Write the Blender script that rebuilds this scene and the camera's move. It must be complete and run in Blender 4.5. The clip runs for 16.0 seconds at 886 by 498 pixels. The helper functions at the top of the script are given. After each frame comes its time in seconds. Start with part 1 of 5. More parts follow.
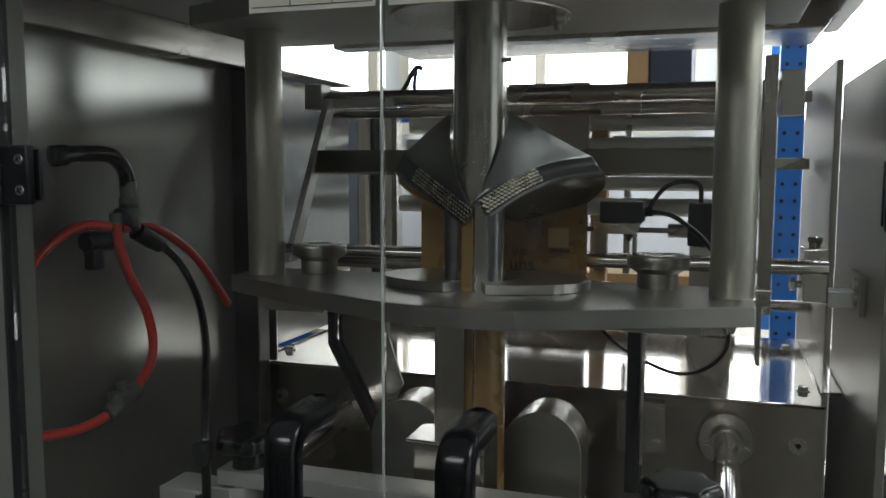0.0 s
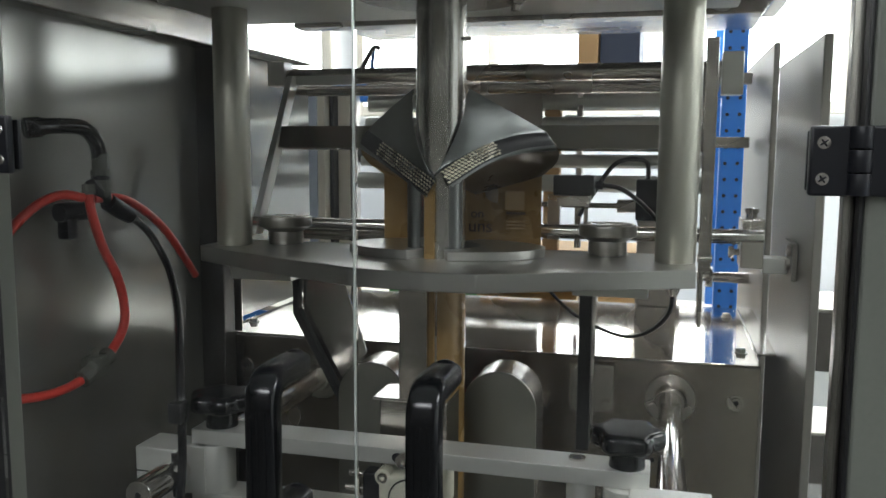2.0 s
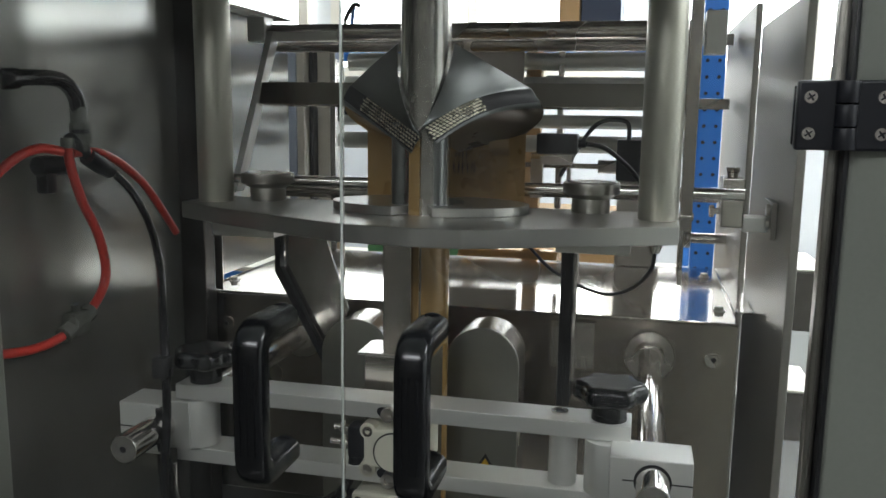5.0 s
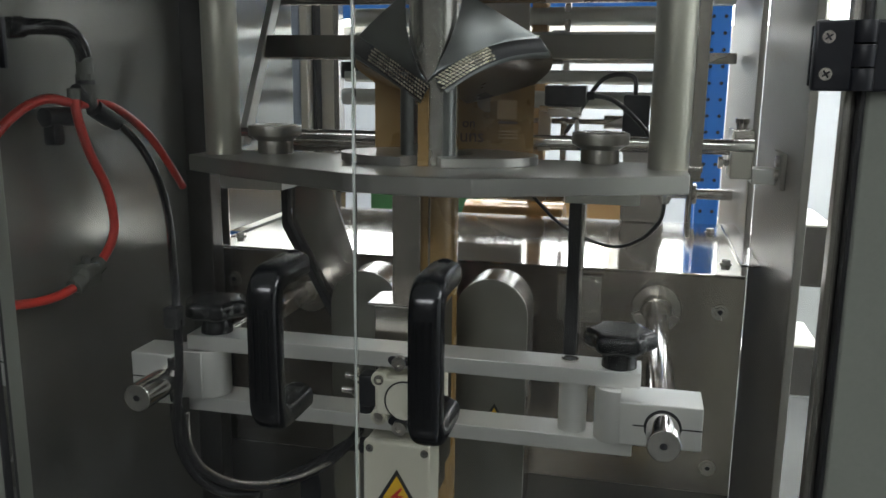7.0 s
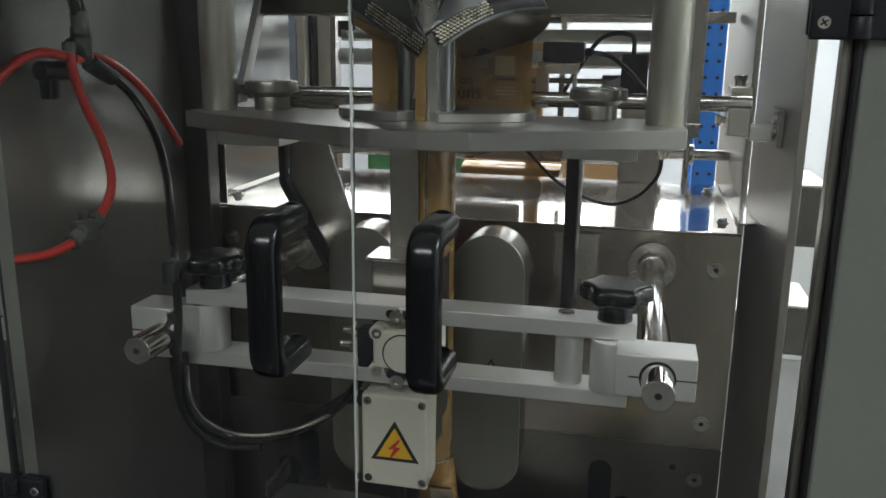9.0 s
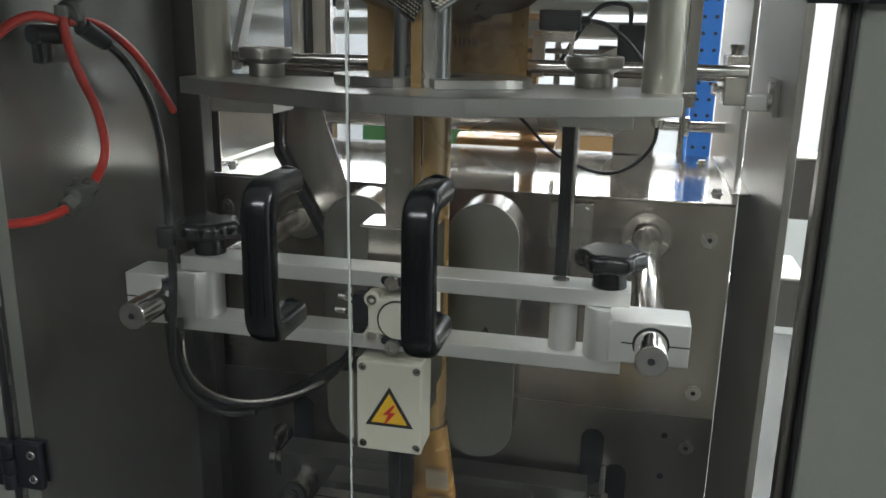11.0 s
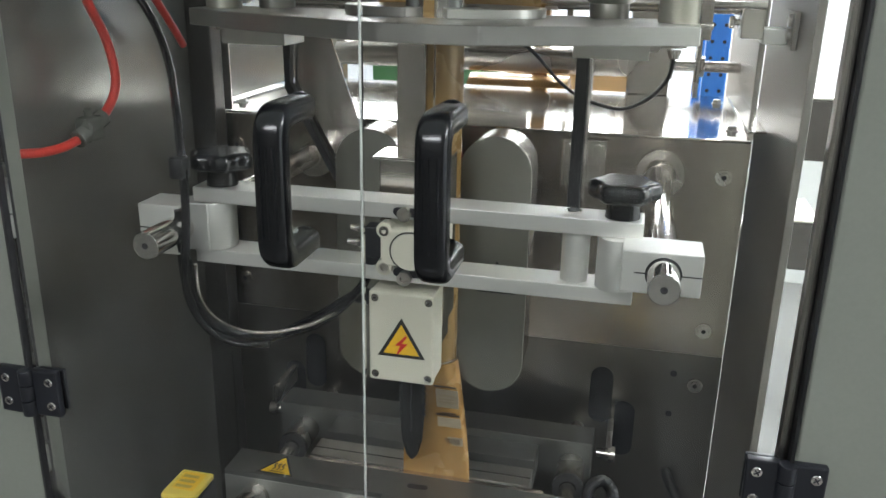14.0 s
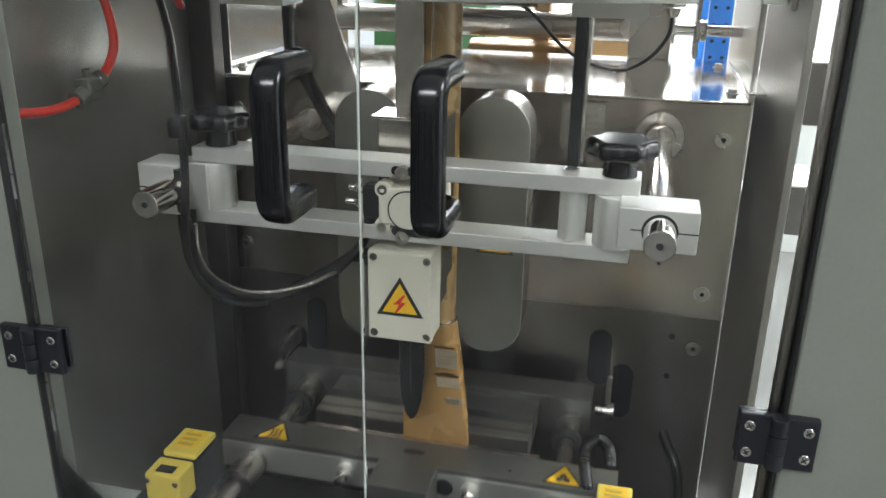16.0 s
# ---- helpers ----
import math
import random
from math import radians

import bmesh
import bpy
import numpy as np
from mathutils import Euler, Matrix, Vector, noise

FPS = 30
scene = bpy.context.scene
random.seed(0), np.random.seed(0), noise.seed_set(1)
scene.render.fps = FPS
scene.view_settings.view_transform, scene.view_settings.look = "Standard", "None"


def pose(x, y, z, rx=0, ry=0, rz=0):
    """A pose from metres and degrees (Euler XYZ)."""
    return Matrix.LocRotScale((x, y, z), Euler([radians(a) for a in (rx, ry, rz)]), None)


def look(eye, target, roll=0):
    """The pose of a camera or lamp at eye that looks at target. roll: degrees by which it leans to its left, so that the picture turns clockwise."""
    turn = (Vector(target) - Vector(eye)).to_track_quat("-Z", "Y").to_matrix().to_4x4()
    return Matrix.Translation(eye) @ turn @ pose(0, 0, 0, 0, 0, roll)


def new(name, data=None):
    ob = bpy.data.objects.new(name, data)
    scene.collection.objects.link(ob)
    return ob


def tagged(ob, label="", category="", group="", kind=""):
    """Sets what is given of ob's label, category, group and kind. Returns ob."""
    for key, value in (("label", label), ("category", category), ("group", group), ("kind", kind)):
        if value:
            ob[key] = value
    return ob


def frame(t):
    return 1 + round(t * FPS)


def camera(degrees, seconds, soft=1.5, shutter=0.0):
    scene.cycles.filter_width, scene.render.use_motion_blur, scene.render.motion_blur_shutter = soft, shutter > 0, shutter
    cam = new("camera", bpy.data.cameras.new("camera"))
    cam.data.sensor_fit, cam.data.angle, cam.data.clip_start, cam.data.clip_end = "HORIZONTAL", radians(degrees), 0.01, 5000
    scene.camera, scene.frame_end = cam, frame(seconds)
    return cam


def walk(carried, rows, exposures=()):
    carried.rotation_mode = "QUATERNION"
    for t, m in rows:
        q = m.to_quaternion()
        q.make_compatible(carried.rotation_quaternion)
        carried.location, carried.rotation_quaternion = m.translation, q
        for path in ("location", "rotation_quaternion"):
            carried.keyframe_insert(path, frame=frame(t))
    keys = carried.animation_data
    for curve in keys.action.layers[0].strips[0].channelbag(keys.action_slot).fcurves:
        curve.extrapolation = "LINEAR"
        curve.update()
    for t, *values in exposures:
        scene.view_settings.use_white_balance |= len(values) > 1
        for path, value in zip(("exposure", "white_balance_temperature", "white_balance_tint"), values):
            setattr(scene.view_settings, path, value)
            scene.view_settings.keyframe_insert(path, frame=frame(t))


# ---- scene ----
cam = camera(55.8, 16.0, shutter=0.4)
PATH = [
    (0, (0.054, -0.081, 1.551), (-0.567, 1.81, 1.354), 0.1),
    (0.5, (0.059, -0.108, 1.543), (-0.55, 1.788, 1.365), -0.1),
    (1, (0.058, -0.126, 1.539), (-0.495, 1.786, 1.339), 0.0),
    (1.5, (0.053, -0.137, 1.537), (-0.472, 1.779, 1.309), 0.3),
    (2, (0.058, -0.145, 1.538), (-0.451, 1.774, 1.302), 0.3),
    (2.5, (0.062, -0.154, 1.539), (-0.44, 1.768, 1.306), 0.4),
    (3, (0.062, -0.155, 1.537), (-0.42, 1.771, 1.296), 0.6),
    (3.5, (0.061, -0.155, 1.536), (-0.408, 1.773, 1.284), 0.6),
    (4, (0.057, -0.15, 1.535), (-0.403, 1.778, 1.263), 0.6),
    (6.5, (0.037, -0.153, 1.511), (-0.405, 1.759, 1.127), 0.8),
    (7, (0.036, -0.156, 1.508), (-0.409, 1.752, 1.107), 0.6),
    (7.5, (0.036, -0.157, 1.506), (-0.402, 1.749, 1.087), 0.6),
    (8, (0.038, -0.157, 1.501), (-0.388, 1.746, 1.059), 0.7),
    (8.5, (0.039, -0.161, 1.496), (-0.385, 1.739, 1.036), 0.7),
    (9, (0.037, -0.163, 1.493), (-0.396, 1.73, 1.016), 0.7),
    (11.5, (0.037, -0.17, 1.479), (-0.377, 1.709, 0.934), 1.1),
    (12, (0.036, -0.174, 1.475), (-0.389, 1.699, 0.916), 1.0),
    (12.5, (0.037, -0.174, 1.47), (-0.391, 1.692, 0.891), 1.1),
    (13, (0.039, -0.175, 1.466), (-0.381, 1.687, 0.868), 1.2),
    (13.5, (0.039, -0.177, 1.461), (-0.385, 1.677, 0.843), 1.1),
    (14, (0.035, -0.173, 1.456), (-0.393, 1.673, 0.815), 1.1),
    (14.5, (0.033, -0.172, 1.454), (-0.396, 1.669, 0.8), 1.0),
    (15, (0.04, -0.174, 1.451), (-0.391, 1.661, 0.782), 1.0),
    (15.5, (0.047, -0.179, 1.446), (-0.383, 1.651, 0.763), 1.0),
    (16, (0.045, -0.182, 1.44), (-0.386, 1.642, 0.74), 1.0),
]
walk(cam, [(t, look(eye, target, roll)) for t, eye, target, roll in PATH], exposures=[(0, -0.7), (1.0, -0.07), (1.5, 0.05), (4.0, 0.05), (6.5, 0.0), (9.0, -0.05), (11.5, 0.5), (13.5, 0.95), (14.5, 1.0), (16, 1.0)])

# ---- world and light ----
world = bpy.data.worlds.new("workshop_air")
world.use_nodes = True
world.node_tree.nodes["Background"].inputs[0].default_value = (1.0, 0.95, 0.9, 1)
world.node_tree.nodes["Background"].inputs[1].default_value = 0.01
scene.world = world


def area_lamp(name, place, target, size_x, size_y, watts, colour=(1, 0.98, 0.95)):
    data = bpy.data.lights.new(name, "AREA")
    data.shape, data.size, data.size_y, data.energy, data.color = "RECTANGLE", size_x, size_y, watts, colour
    ob = new(name, data)
    ob.matrix_world = look(place, target)
    return ob


area_lamp("ceiling_light_rear", (0.1, 3.0, 3.05), (0.1, 3.0, 0), 2.4, 1.2, 104, (0.90, 0.945, 1.0))
area_lamp("ceiling_light_side", (2.6, 1.0, 3.05), (2.6, 1.0, 0), 1.2, 2.4, 21, (0.90, 0.945, 1.0))
area_lamp("ceiling_light_front", (-0.6, -1.9, 3.05), (-0.6, -1.9, 0), 2.4, 0.6, 20, (0.87, 0.93, 1.0))


# ---- materials ----
def shader(name, colour, metal=0.0, rough=0.5, grain=0.06, grain_scale=60.0, stretch=(1, 1, 1), bump=0.02, stain=0.12, stain_scale=5.0, rough_var=0.1, coat=0.0, spec=0.5):
    m = bpy.data.materials.new(name)
    m.use_nodes = True
    nt = m.node_tree
    b = nt.nodes["Principled BSDF"]
    b.inputs["Metallic"].default_value = metal
    b.inputs["Coat Weight"].default_value = coat
    b.inputs["Specular IOR Level"].default_value = spec
    co = nt.nodes.new("ShaderNodeTexCoord")
    mp = nt.nodes.new("ShaderNodeMapping")
    mp.inputs["Scale"].default_value = stretch
    n1 = nt.nodes.new("ShaderNodeTexNoise")
    n1.inputs["Scale"].default_value = grain_scale
    n1.inputs["Detail"].default_value = 5
    n2 = nt.nodes.new("ShaderNodeTexNoise")
    n2.inputs["Scale"].default_value = stain_scale
    n2.inputs["Detail"].default_value = 3
    n2.inputs["Roughness"].default_value = 0.5
    nt.links.new(co.outputs["Object"], mp.inputs["Vector"])
    nt.links.new(mp.outputs["Vector"], n1.inputs["Vector"])
    nt.links.new(co.outputs["Object"], n2.inputs["Vector"])
    vals = []
    for node, amount in ((n1, grain), (n2, stain)):
        r = nt.nodes.new("ShaderNodeMapRange")
        r.inputs["From Min"].default_value, r.inputs["From Max"].default_value = 0.15, 0.85
        r.clamp = False
        r.inputs["To Min"].default_value, r.inputs["To Max"].default_value = 1 - amount, 1 + amount
        nt.links.new(node.outputs["Fac"], r.inputs["Value"])
        vals.append(r)
    mul = nt.nodes.new("ShaderNodeMath")
    mul.operation = "MULTIPLY"
    nt.links.new(vals[0].outputs[0], mul.inputs[0])
    nt.links.new(vals[1].outputs[0], mul.inputs[1])
    mix = nt.nodes.new("ShaderNodeVectorMath")
    mix.operation = "SCALE"
    mix.inputs[0].default_value = colour
    nt.links.new(mul.outputs[0], mix.inputs["Scale"])
    nt.links.new(mix.outputs[0], b.inputs["Base Color"])
    rr = nt.nodes.new("ShaderNodeMapRange")
    rr.inputs["From Min"].default_value, rr.inputs["From Max"].default_value = 0.1, 0.9
    rr.inputs["To Min"].default_value, rr.inputs["To Max"].default_value = max(0.03, rough - rough_var), min(1, rough + rough_var)
    nt.links.new(n2.outputs["Fac"], rr.inputs["Value"])
    nt.links.new(rr.outputs[0], b.inputs["Roughness"])
    if bump:
        bp = nt.nodes.new("ShaderNodeBump")
        bp.inputs["Strength"].default_value = bump
        bp.inputs["Distance"].default_value = 0.002
        nt.links.new(n1.outputs["Fac"], bp.inputs["Height"])
        nt.links.new(bp.outputs[0], b.inputs["Normal"])
    return m


def glowing(name, colour, strength):
    m = bpy.data.materials.new(name)
    m.use_nodes = True
    b = m.node_tree.nodes["Principled BSDF"]
    b.inputs["Base Color"].default_value = (*colour, 1)
    b.inputs["Emission Color"].default_value = (*colour, 1)
    b.inputs["Emission Strength"].default_value = strength
    return m


def acrylic_material(name, tint, haze):
    m = bpy.data.materials.new(name)
    m.use_nodes = True
    nt = m.node_tree
    nt.nodes.remove(nt.nodes["Principled BSDF"])
    out = nt.nodes["Material Output"]
    clear = nt.nodes.new("ShaderNodeBsdfTransparent")
    clear.inputs[0].default_value = (*tint, 1)
    gloss = nt.nodes.new("ShaderNodeBsdfGlossy")
    gloss.inputs["Roughness"].default_value = 0.03
    dust = nt.nodes.new("ShaderNodeBsdfDiffuse")
    dust.inputs[0].default_value = (0.7, 0.72, 0.72, 1)
    fr = nt.nodes.new("ShaderNodeFresnel")
    fr.inputs["IOR"].default_value = 1.3
    a = nt.nodes.new("ShaderNodeMixShader")
    nt.links.new(fr.outputs[0], a.inputs[0])
    nt.links.new(clear.outputs[0], a.inputs[1])
    nt.links.new(gloss.outputs[0], a.inputs[2])
    co = nt.nodes.new("ShaderNodeTexCoord")
    mp = nt.nodes.new("ShaderNodeMapping")
    mp.inputs["Scale"].default_value = (14, 1, 5)
    mp.inputs["Rotation"].default_value = (0, 0.35, 0)
    ns = nt.nodes.new("ShaderNodeTexNoise")
    ns.inputs["Scale"].default_value = 1.6
    ns.inputs["Detail"].default_value = 6
    ns.inputs["Roughness"].default_value = 0.7
    r = nt.nodes.new("ShaderNodeMapRange")
    r.inputs["From Min"].default_value, r.inputs["From Max"].default_value = 0.48, 0.8
    r.inputs["To Min"].default_value, r.inputs["To Max"].default_value = haze * 0.25, haze * 2
    nt.links.new(co.outputs["Object"], mp.inputs["Vector"])
    nt.links.new(mp.outputs["Vector"], ns.inputs["Vector"])
    nt.links.new(ns.outputs["Fac"], r.inputs["Value"])
    c = nt.nodes.new("ShaderNodeMixShader")
    nt.links.new(r.outputs[0], c.inputs[0])
    nt.links.new(a.outputs[0], c.inputs[1])
    nt.links.new(dust.outputs[0], c.inputs[2])
    nt.links.new(c.outputs[0], out.inputs["Surface"])
    return m


STEEL = shader("brushed_stainless", (0.56, 0.525, 0.485), 1.0, 0.27, 0.07, 40, (1, 1, 14), 0.04, 0.06, 3.0, 0.04)
STEEL_H = shader("brushed_stainless_level", (0.50, 0.465, 0.425), 1.0, 0.20, 0.06, 40, (1, 8, 14), 0.03, 0.05, 3.5, 0.03)
STEEL_SMOOTH = shader("satin_stainless_sheet", (0.62, 0.585, 0.55), 1.0, 0.17, 0.05, 50, (1, 12, 1), 0.02, 0.08, 4.0, 0.06)
STEEL_DULL = shader("dull_stainless_wall", (0.42, 0.395, 0.37), 1.0, 0.24, 0.1, 30, (1, 1, 0.06), 0.03, 0.2, 2.2, 0.12)
CHROME = shader("polished_rod", (0.72, 0.69, 0.66), 1.0, 0.16, 0.04, 80, (1, 1, 1), 0.0, 0.06, 8, 0.04)
TUBE_STEEL = shader("worn_tube_steel", (0.44, 0.425, 0.39), 1.0, 0.25, 0.12, 30, (6, 6, 0.6), 0.05, 0.2, 9, 0.1)
ALU = shader("silver_anodised_aluminium", (0.62, 0.62, 0.58), 0.85, 0.42, 0.04, 200, (1, 1, 1), 0.03, 0.06, 6, 0.06)
ALU_BAR = shader("milled_aluminium", (0.74, 0.74, 0.71), 0.75, 0.42, 0.05, 60, (0.5, 8, 8), 0.03, 0.08, 7, 0.08)
POST_ALU = shader("olive_silver_anodised_post", (0.47, 0.46, 0.39), 0.8, 0.4, 0.03, 160, (1, 1, 1), 0.02, 0.06, 5, 0.05)
PAINT = shader("warm_grey_frame_paint", (0.21, 0.22, 0.19), 0.0, 0.42, 0.04, 220, (1, 1, 1), 0.04, 0.06, 4)
BLACK = shader("glossy_black_plastic", (0.004, 0.0045, 0.0055), 0.0, 0.2, 0.1, 200, (1, 1, 1), 0.01, 0.1, 12, 0.06)
MATT_BLACK = shader("matt_black_plastic", (0.008, 0.009, 0.013), 0.0, 0.42, 0.1, 250, (1, 1, 1), 0.05, 0.15, 20)
RUBBER = shader("black_rubber", (0.009, 0.009, 0.010), 0.0, 0.4, 0.1, 120, (1, 1, 1), 0.1, 0.2, 20)
BLACK_BAR = shader("blackened_steel", (0.03, 0.03, 0.032), 0.4, 0.5, 0.15, 60, (1, 1, 1), 0.05, 0.2, 12)
RED = shader("red_air_hose", (0.62, 0.045, 0.03), 0.0, 0.3, 0.04, 80, (1, 1, 1), 0.0, 0.06, 10)
WALL_STEEL = shader("aged_dull_side_wall", (0.315, 0.315, 0.29), 0.62, 0.22, 0.06, 30, (1, 1, 0.06), 0.0, 0.05, 2.2, 0.02)
PANEL_STEEL = shader("bead_blasted_panel", (0.29, 0.275, 0.25), 0.6, 0.45, 0.05, 60, (1, 1, 0.3), 0.02, 0.22, 5.0, 0.08, spec=0.2)
# darker and rougher than GEARBOX, for the front below z 0.803
GEARBOX_LOW = shader("darker_lower_gearbox", (0.23, 0.215, 0.195), 1.0, 0.34, 0.06, 50, (1, 1, 8), 0.01, 0.12, 4.0, 0.06)
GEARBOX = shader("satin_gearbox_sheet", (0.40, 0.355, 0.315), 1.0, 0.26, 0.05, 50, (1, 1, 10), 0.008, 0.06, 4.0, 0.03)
BACK_PLATE = shader("scuffed_grey_plate", (0.44, 0.405, 0.37), 0.2, 0.42, 0.08, 70, (1, 1, 0.4), 0.03, 0.25, 6.0, 0.1)
# aluminium coloured darker for the shade where the jaws sit enclosed
JAW = shader("darkened_jaw_aluminium", (0.19, 0.19, 0.18), 0.85, 0.38, 0.06, 120, (0.4, 6, 6), 0.03, 0.2, 8, 0.08)
HOSE_BLACK = shader("glossy_black_hose", (0.006, 0.006, 0.007), 0.0, 0.2, 0.1, 120, (1, 1, 1), 0.02, 0.2, 20)
# steel coloured near black for the shade in the left rear corner
DARK_POST = shader("corner_shade_steel", (0.06, 0.055, 0.05), 0.8, 0.4, 0.08, 60, (1, 1, 0.3), 0.02, 0.15, 5, 0.06)
FITTING = shader("smoky_clear_fitting", (0.11, 0.115, 0.10), 0.0, 0.25, 0.1, 60, (1, 1, 1), 0.05, 0.2, 20)
COVER_PAINT = shader("pale_grey_paint", (0.45, 0.46, 0.43), 0.0, 0.4, 0.03, 150, (1, 1, 1), 0.03, 0.1, 6)
CREAM = shader("cream_plastic_enclosure", (0.66, 0.64, 0.53), 0.0, 0.45, 0.03, 200, (1, 1, 1), 0.05, 0.04, 9)
YELLOW = shader("yellow_switch_plastic", (0.72, 0.56, 0.10), 0.0, 0.4, 0.04, 150, (1, 1, 1), 0.05, 0.08, 14)
OLIVE = shader("olive_embossed_print", (0.46, 0.35, 0.07), 0.0, 0.5, 0.05, 150, (1, 1, 1), 0.05, 0.1, 14)
BACK_WALL = shader("pale_grey_wall_paint", (0.50, 0.515, 0.525), 0.0, 0.6, 0.03, 60, (1, 1, 1), 0.03, 0.06, 1.5)
TONGUE = shader("dull_black_tongue_rubber", (0.005, 0.005, 0.005), 0.0, 0.7, 0.1, 120, (1, 1, 1), 0.05, 0.2, 20, 0.05, spec=0.15)
SIGN_YELLOW = shader("sign_yellow_vinyl", (0.8, 0.48, 0.02), 0.0, 0.45, 0.03, 100, (1, 1, 1), 0.0, 0.06, 20)
SIGN_BLACK = shader("sign_black_print", (0.02, 0.02, 0.02), 0.0, 0.5, 0.05, 100, (1, 1, 1), 0.0, 0.05, 20)
SIGN_RED = shader("sign_red_print", (0.6, 0.03, 0.02), 0.0, 0.5, 0.05, 100, (1, 1, 1), 0.0, 0.05, 20)
SIGN_WHITE = shader("sign_cream_vinyl", (0.74, 0.72, 0.62), 0.0, 0.45, 0.03, 100, (1, 1, 1), 0.0, 0.04, 10)
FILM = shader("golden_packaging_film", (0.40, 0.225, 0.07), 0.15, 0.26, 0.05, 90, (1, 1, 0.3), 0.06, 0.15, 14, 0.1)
# same film as FILM, its colour darkened for the dim web and tube
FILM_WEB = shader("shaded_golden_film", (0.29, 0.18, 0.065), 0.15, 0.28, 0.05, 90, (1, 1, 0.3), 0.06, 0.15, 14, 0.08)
# brown print plus the shadow under the right shoulder, both in the colour
FILM_RISE = shader("printed_film_in_shade", (0.075, 0.055, 0.035), 0.15, 0.3, 0.08, 60, (1, 1, 0.4), 0.05, 0.25, 16, 0.08)
FILM_DARK = shader("brown_print_on_film", (0.06, 0.035, 0.02), 0.0, 0.35, 0.1, 80, (1, 1, 1), 0.0, 0.2, 20)
FILM_PALE = shader("pale_print_on_film", (0.33, 0.225, 0.11), 0.0, 0.35, 0.1, 80, (1, 1, 1), 0.0, 0.15, 20)
LABEL_PALE = shader("pale_label_print", (0.40, 0.33, 0.23), 0.0, 0.35, 0.12, 80, (1, 1, 1), 0.0, 0.2, 25)
FILM_PHOTO = shader("grey_picture_on_film", (0.25, 0.19, 0.13), 0.0, 0.35, 0.5, 45, (1, 1, 1), 0.0, 0.4, 30)
PLATE = shader("dark_satin_plate", (0.47, 0.465, 0.44), 1.0, 0.34, 0.05, 120, (1, 1, 1), 0.03, 0.15, 5, 0.08)
KNOB_STEEL = shader("turned_grey_steel", (0.30, 0.285, 0.26), 1.0, 0.33, 0.08, 60, (1, 1, 8), 0.03, 0.15, 9, 0.08)
COVER_STEEL = shader("olive_grey_satin_cover", (0.27, 0.265, 0.235), 1.0, 0.36, 0.05, 120, (1, 1, 1), 0.03, 0.12, 5, 0.06)
LID = shader("bright_stainless_lid", (0.60, 0.56, 0.52), 1.0, 0.10, 0.04, 50, (12, 1, 1), 0.0, 0.08, 5.0, 0.03)
COLLAR = shader("forming_collar_steel", (0.205, 0.215, 0.21), 1.0, 0.33, 0.04, 90, (1, 1, 1), 0.02, 0.12, 8, 0.08)
EMBOSSED = shader("embossed_tape", (0.85, 0.79, 0.64), 0.9, 0.28, 0.2, 100, (1, 1, 1), 0.1, 0.2, 40)
PINK = shader("maroon_rubber_belt", (0.30, 0.05, 0.07), 0.0, 0.5, 0.1, 100, (1, 1, 1), 0.1, 0.15, 20)
BLUE = shader("blue_rack_paint", (0.02, 0.16, 0.55), 0.0, 0.35, 0.04, 100, (1, 1, 1), 0.02, 0.08, 5)
PALE_BLUE = shader("pale_blue_grey_panel", (0.40, 0.45, 0.55), 0.0, 0.5, 0.04, 100, (1, 1, 1), 0.02, 0.08, 4)
CREAM_PAINT = shader("cream_column_paint", (0.6, 0.56, 0.47), 0.0, 0.5, 0.04, 100, (1, 1, 1), 0.02, 0.08, 4)
CARDBOARD = shader("brown_cardboard", (0.42, 0.26, 0.12), 0.0, 0.8, 0.08, 90, (1, 1, 6), 0.1, 0.1, 5)
WALL = shader("white_workshop_wall", (0.72, 0.74, 0.74), 0.0, 0.7, 0.03, 60, (1, 1, 1), 0.05, 0.05, 1.5)
# dark colour for walls out of view, so the steel mirrors less light
DIM_WALL = shader("darkened_unseen_wall", (0.13, 0.125, 0.115), 0.0, 0.6, 0.03, 60, (1, 1, 1), 0.05, 0.06, 1.5)
FLOOR = shader("grey_epoxy_floor", (0.10, 0.10, 0.095), 0.0, 0.16, 0.06, 40, (1, 1, 1), 0.03, 0.12, 1.2)
GREEN = shader("green_bin_plastic", (0.06, 0.2, 0.07), 0.0, 0.45, 0.04, 100, (1, 1, 1), 0.02, 0.08, 4)
NAVY = shader("dark_navy_carton", (0.02, 0.03, 0.06), 0.0, 0.6, 0.05, 60, (1, 1, 1), 0.02, 0.1, 4)
WINDOW_GLOW = glowing("bright_daylight_glass", (0.92, 0.97, 1.0), 10.0)
TUBE_GLOW = glowing("lit_diffuser", (0.95, 0.98, 1.0), 8.0)
ACRYLIC = acrylic_material("clear_acrylic_door", (0.95, 0.955, 0.945), 0.015)
ACRYLIC_EDGE = shader("polished_acrylic_edge", (0.62, 0.66, 0.62), 0.2, 0.15, 0.15, 40, (1, 1, 0.5), 0.05, 0.3, 15)

# ---- mesh helpers ----
ORIGIN = {}


def thing(name, place, label, category, group="", kind=""):
    ob = new(name)
    ob.location = place
    ob.empty_display_size = 0.02
    ORIGIN[ob] = Vector(place)
    return tagged(ob, label, category, group, kind)


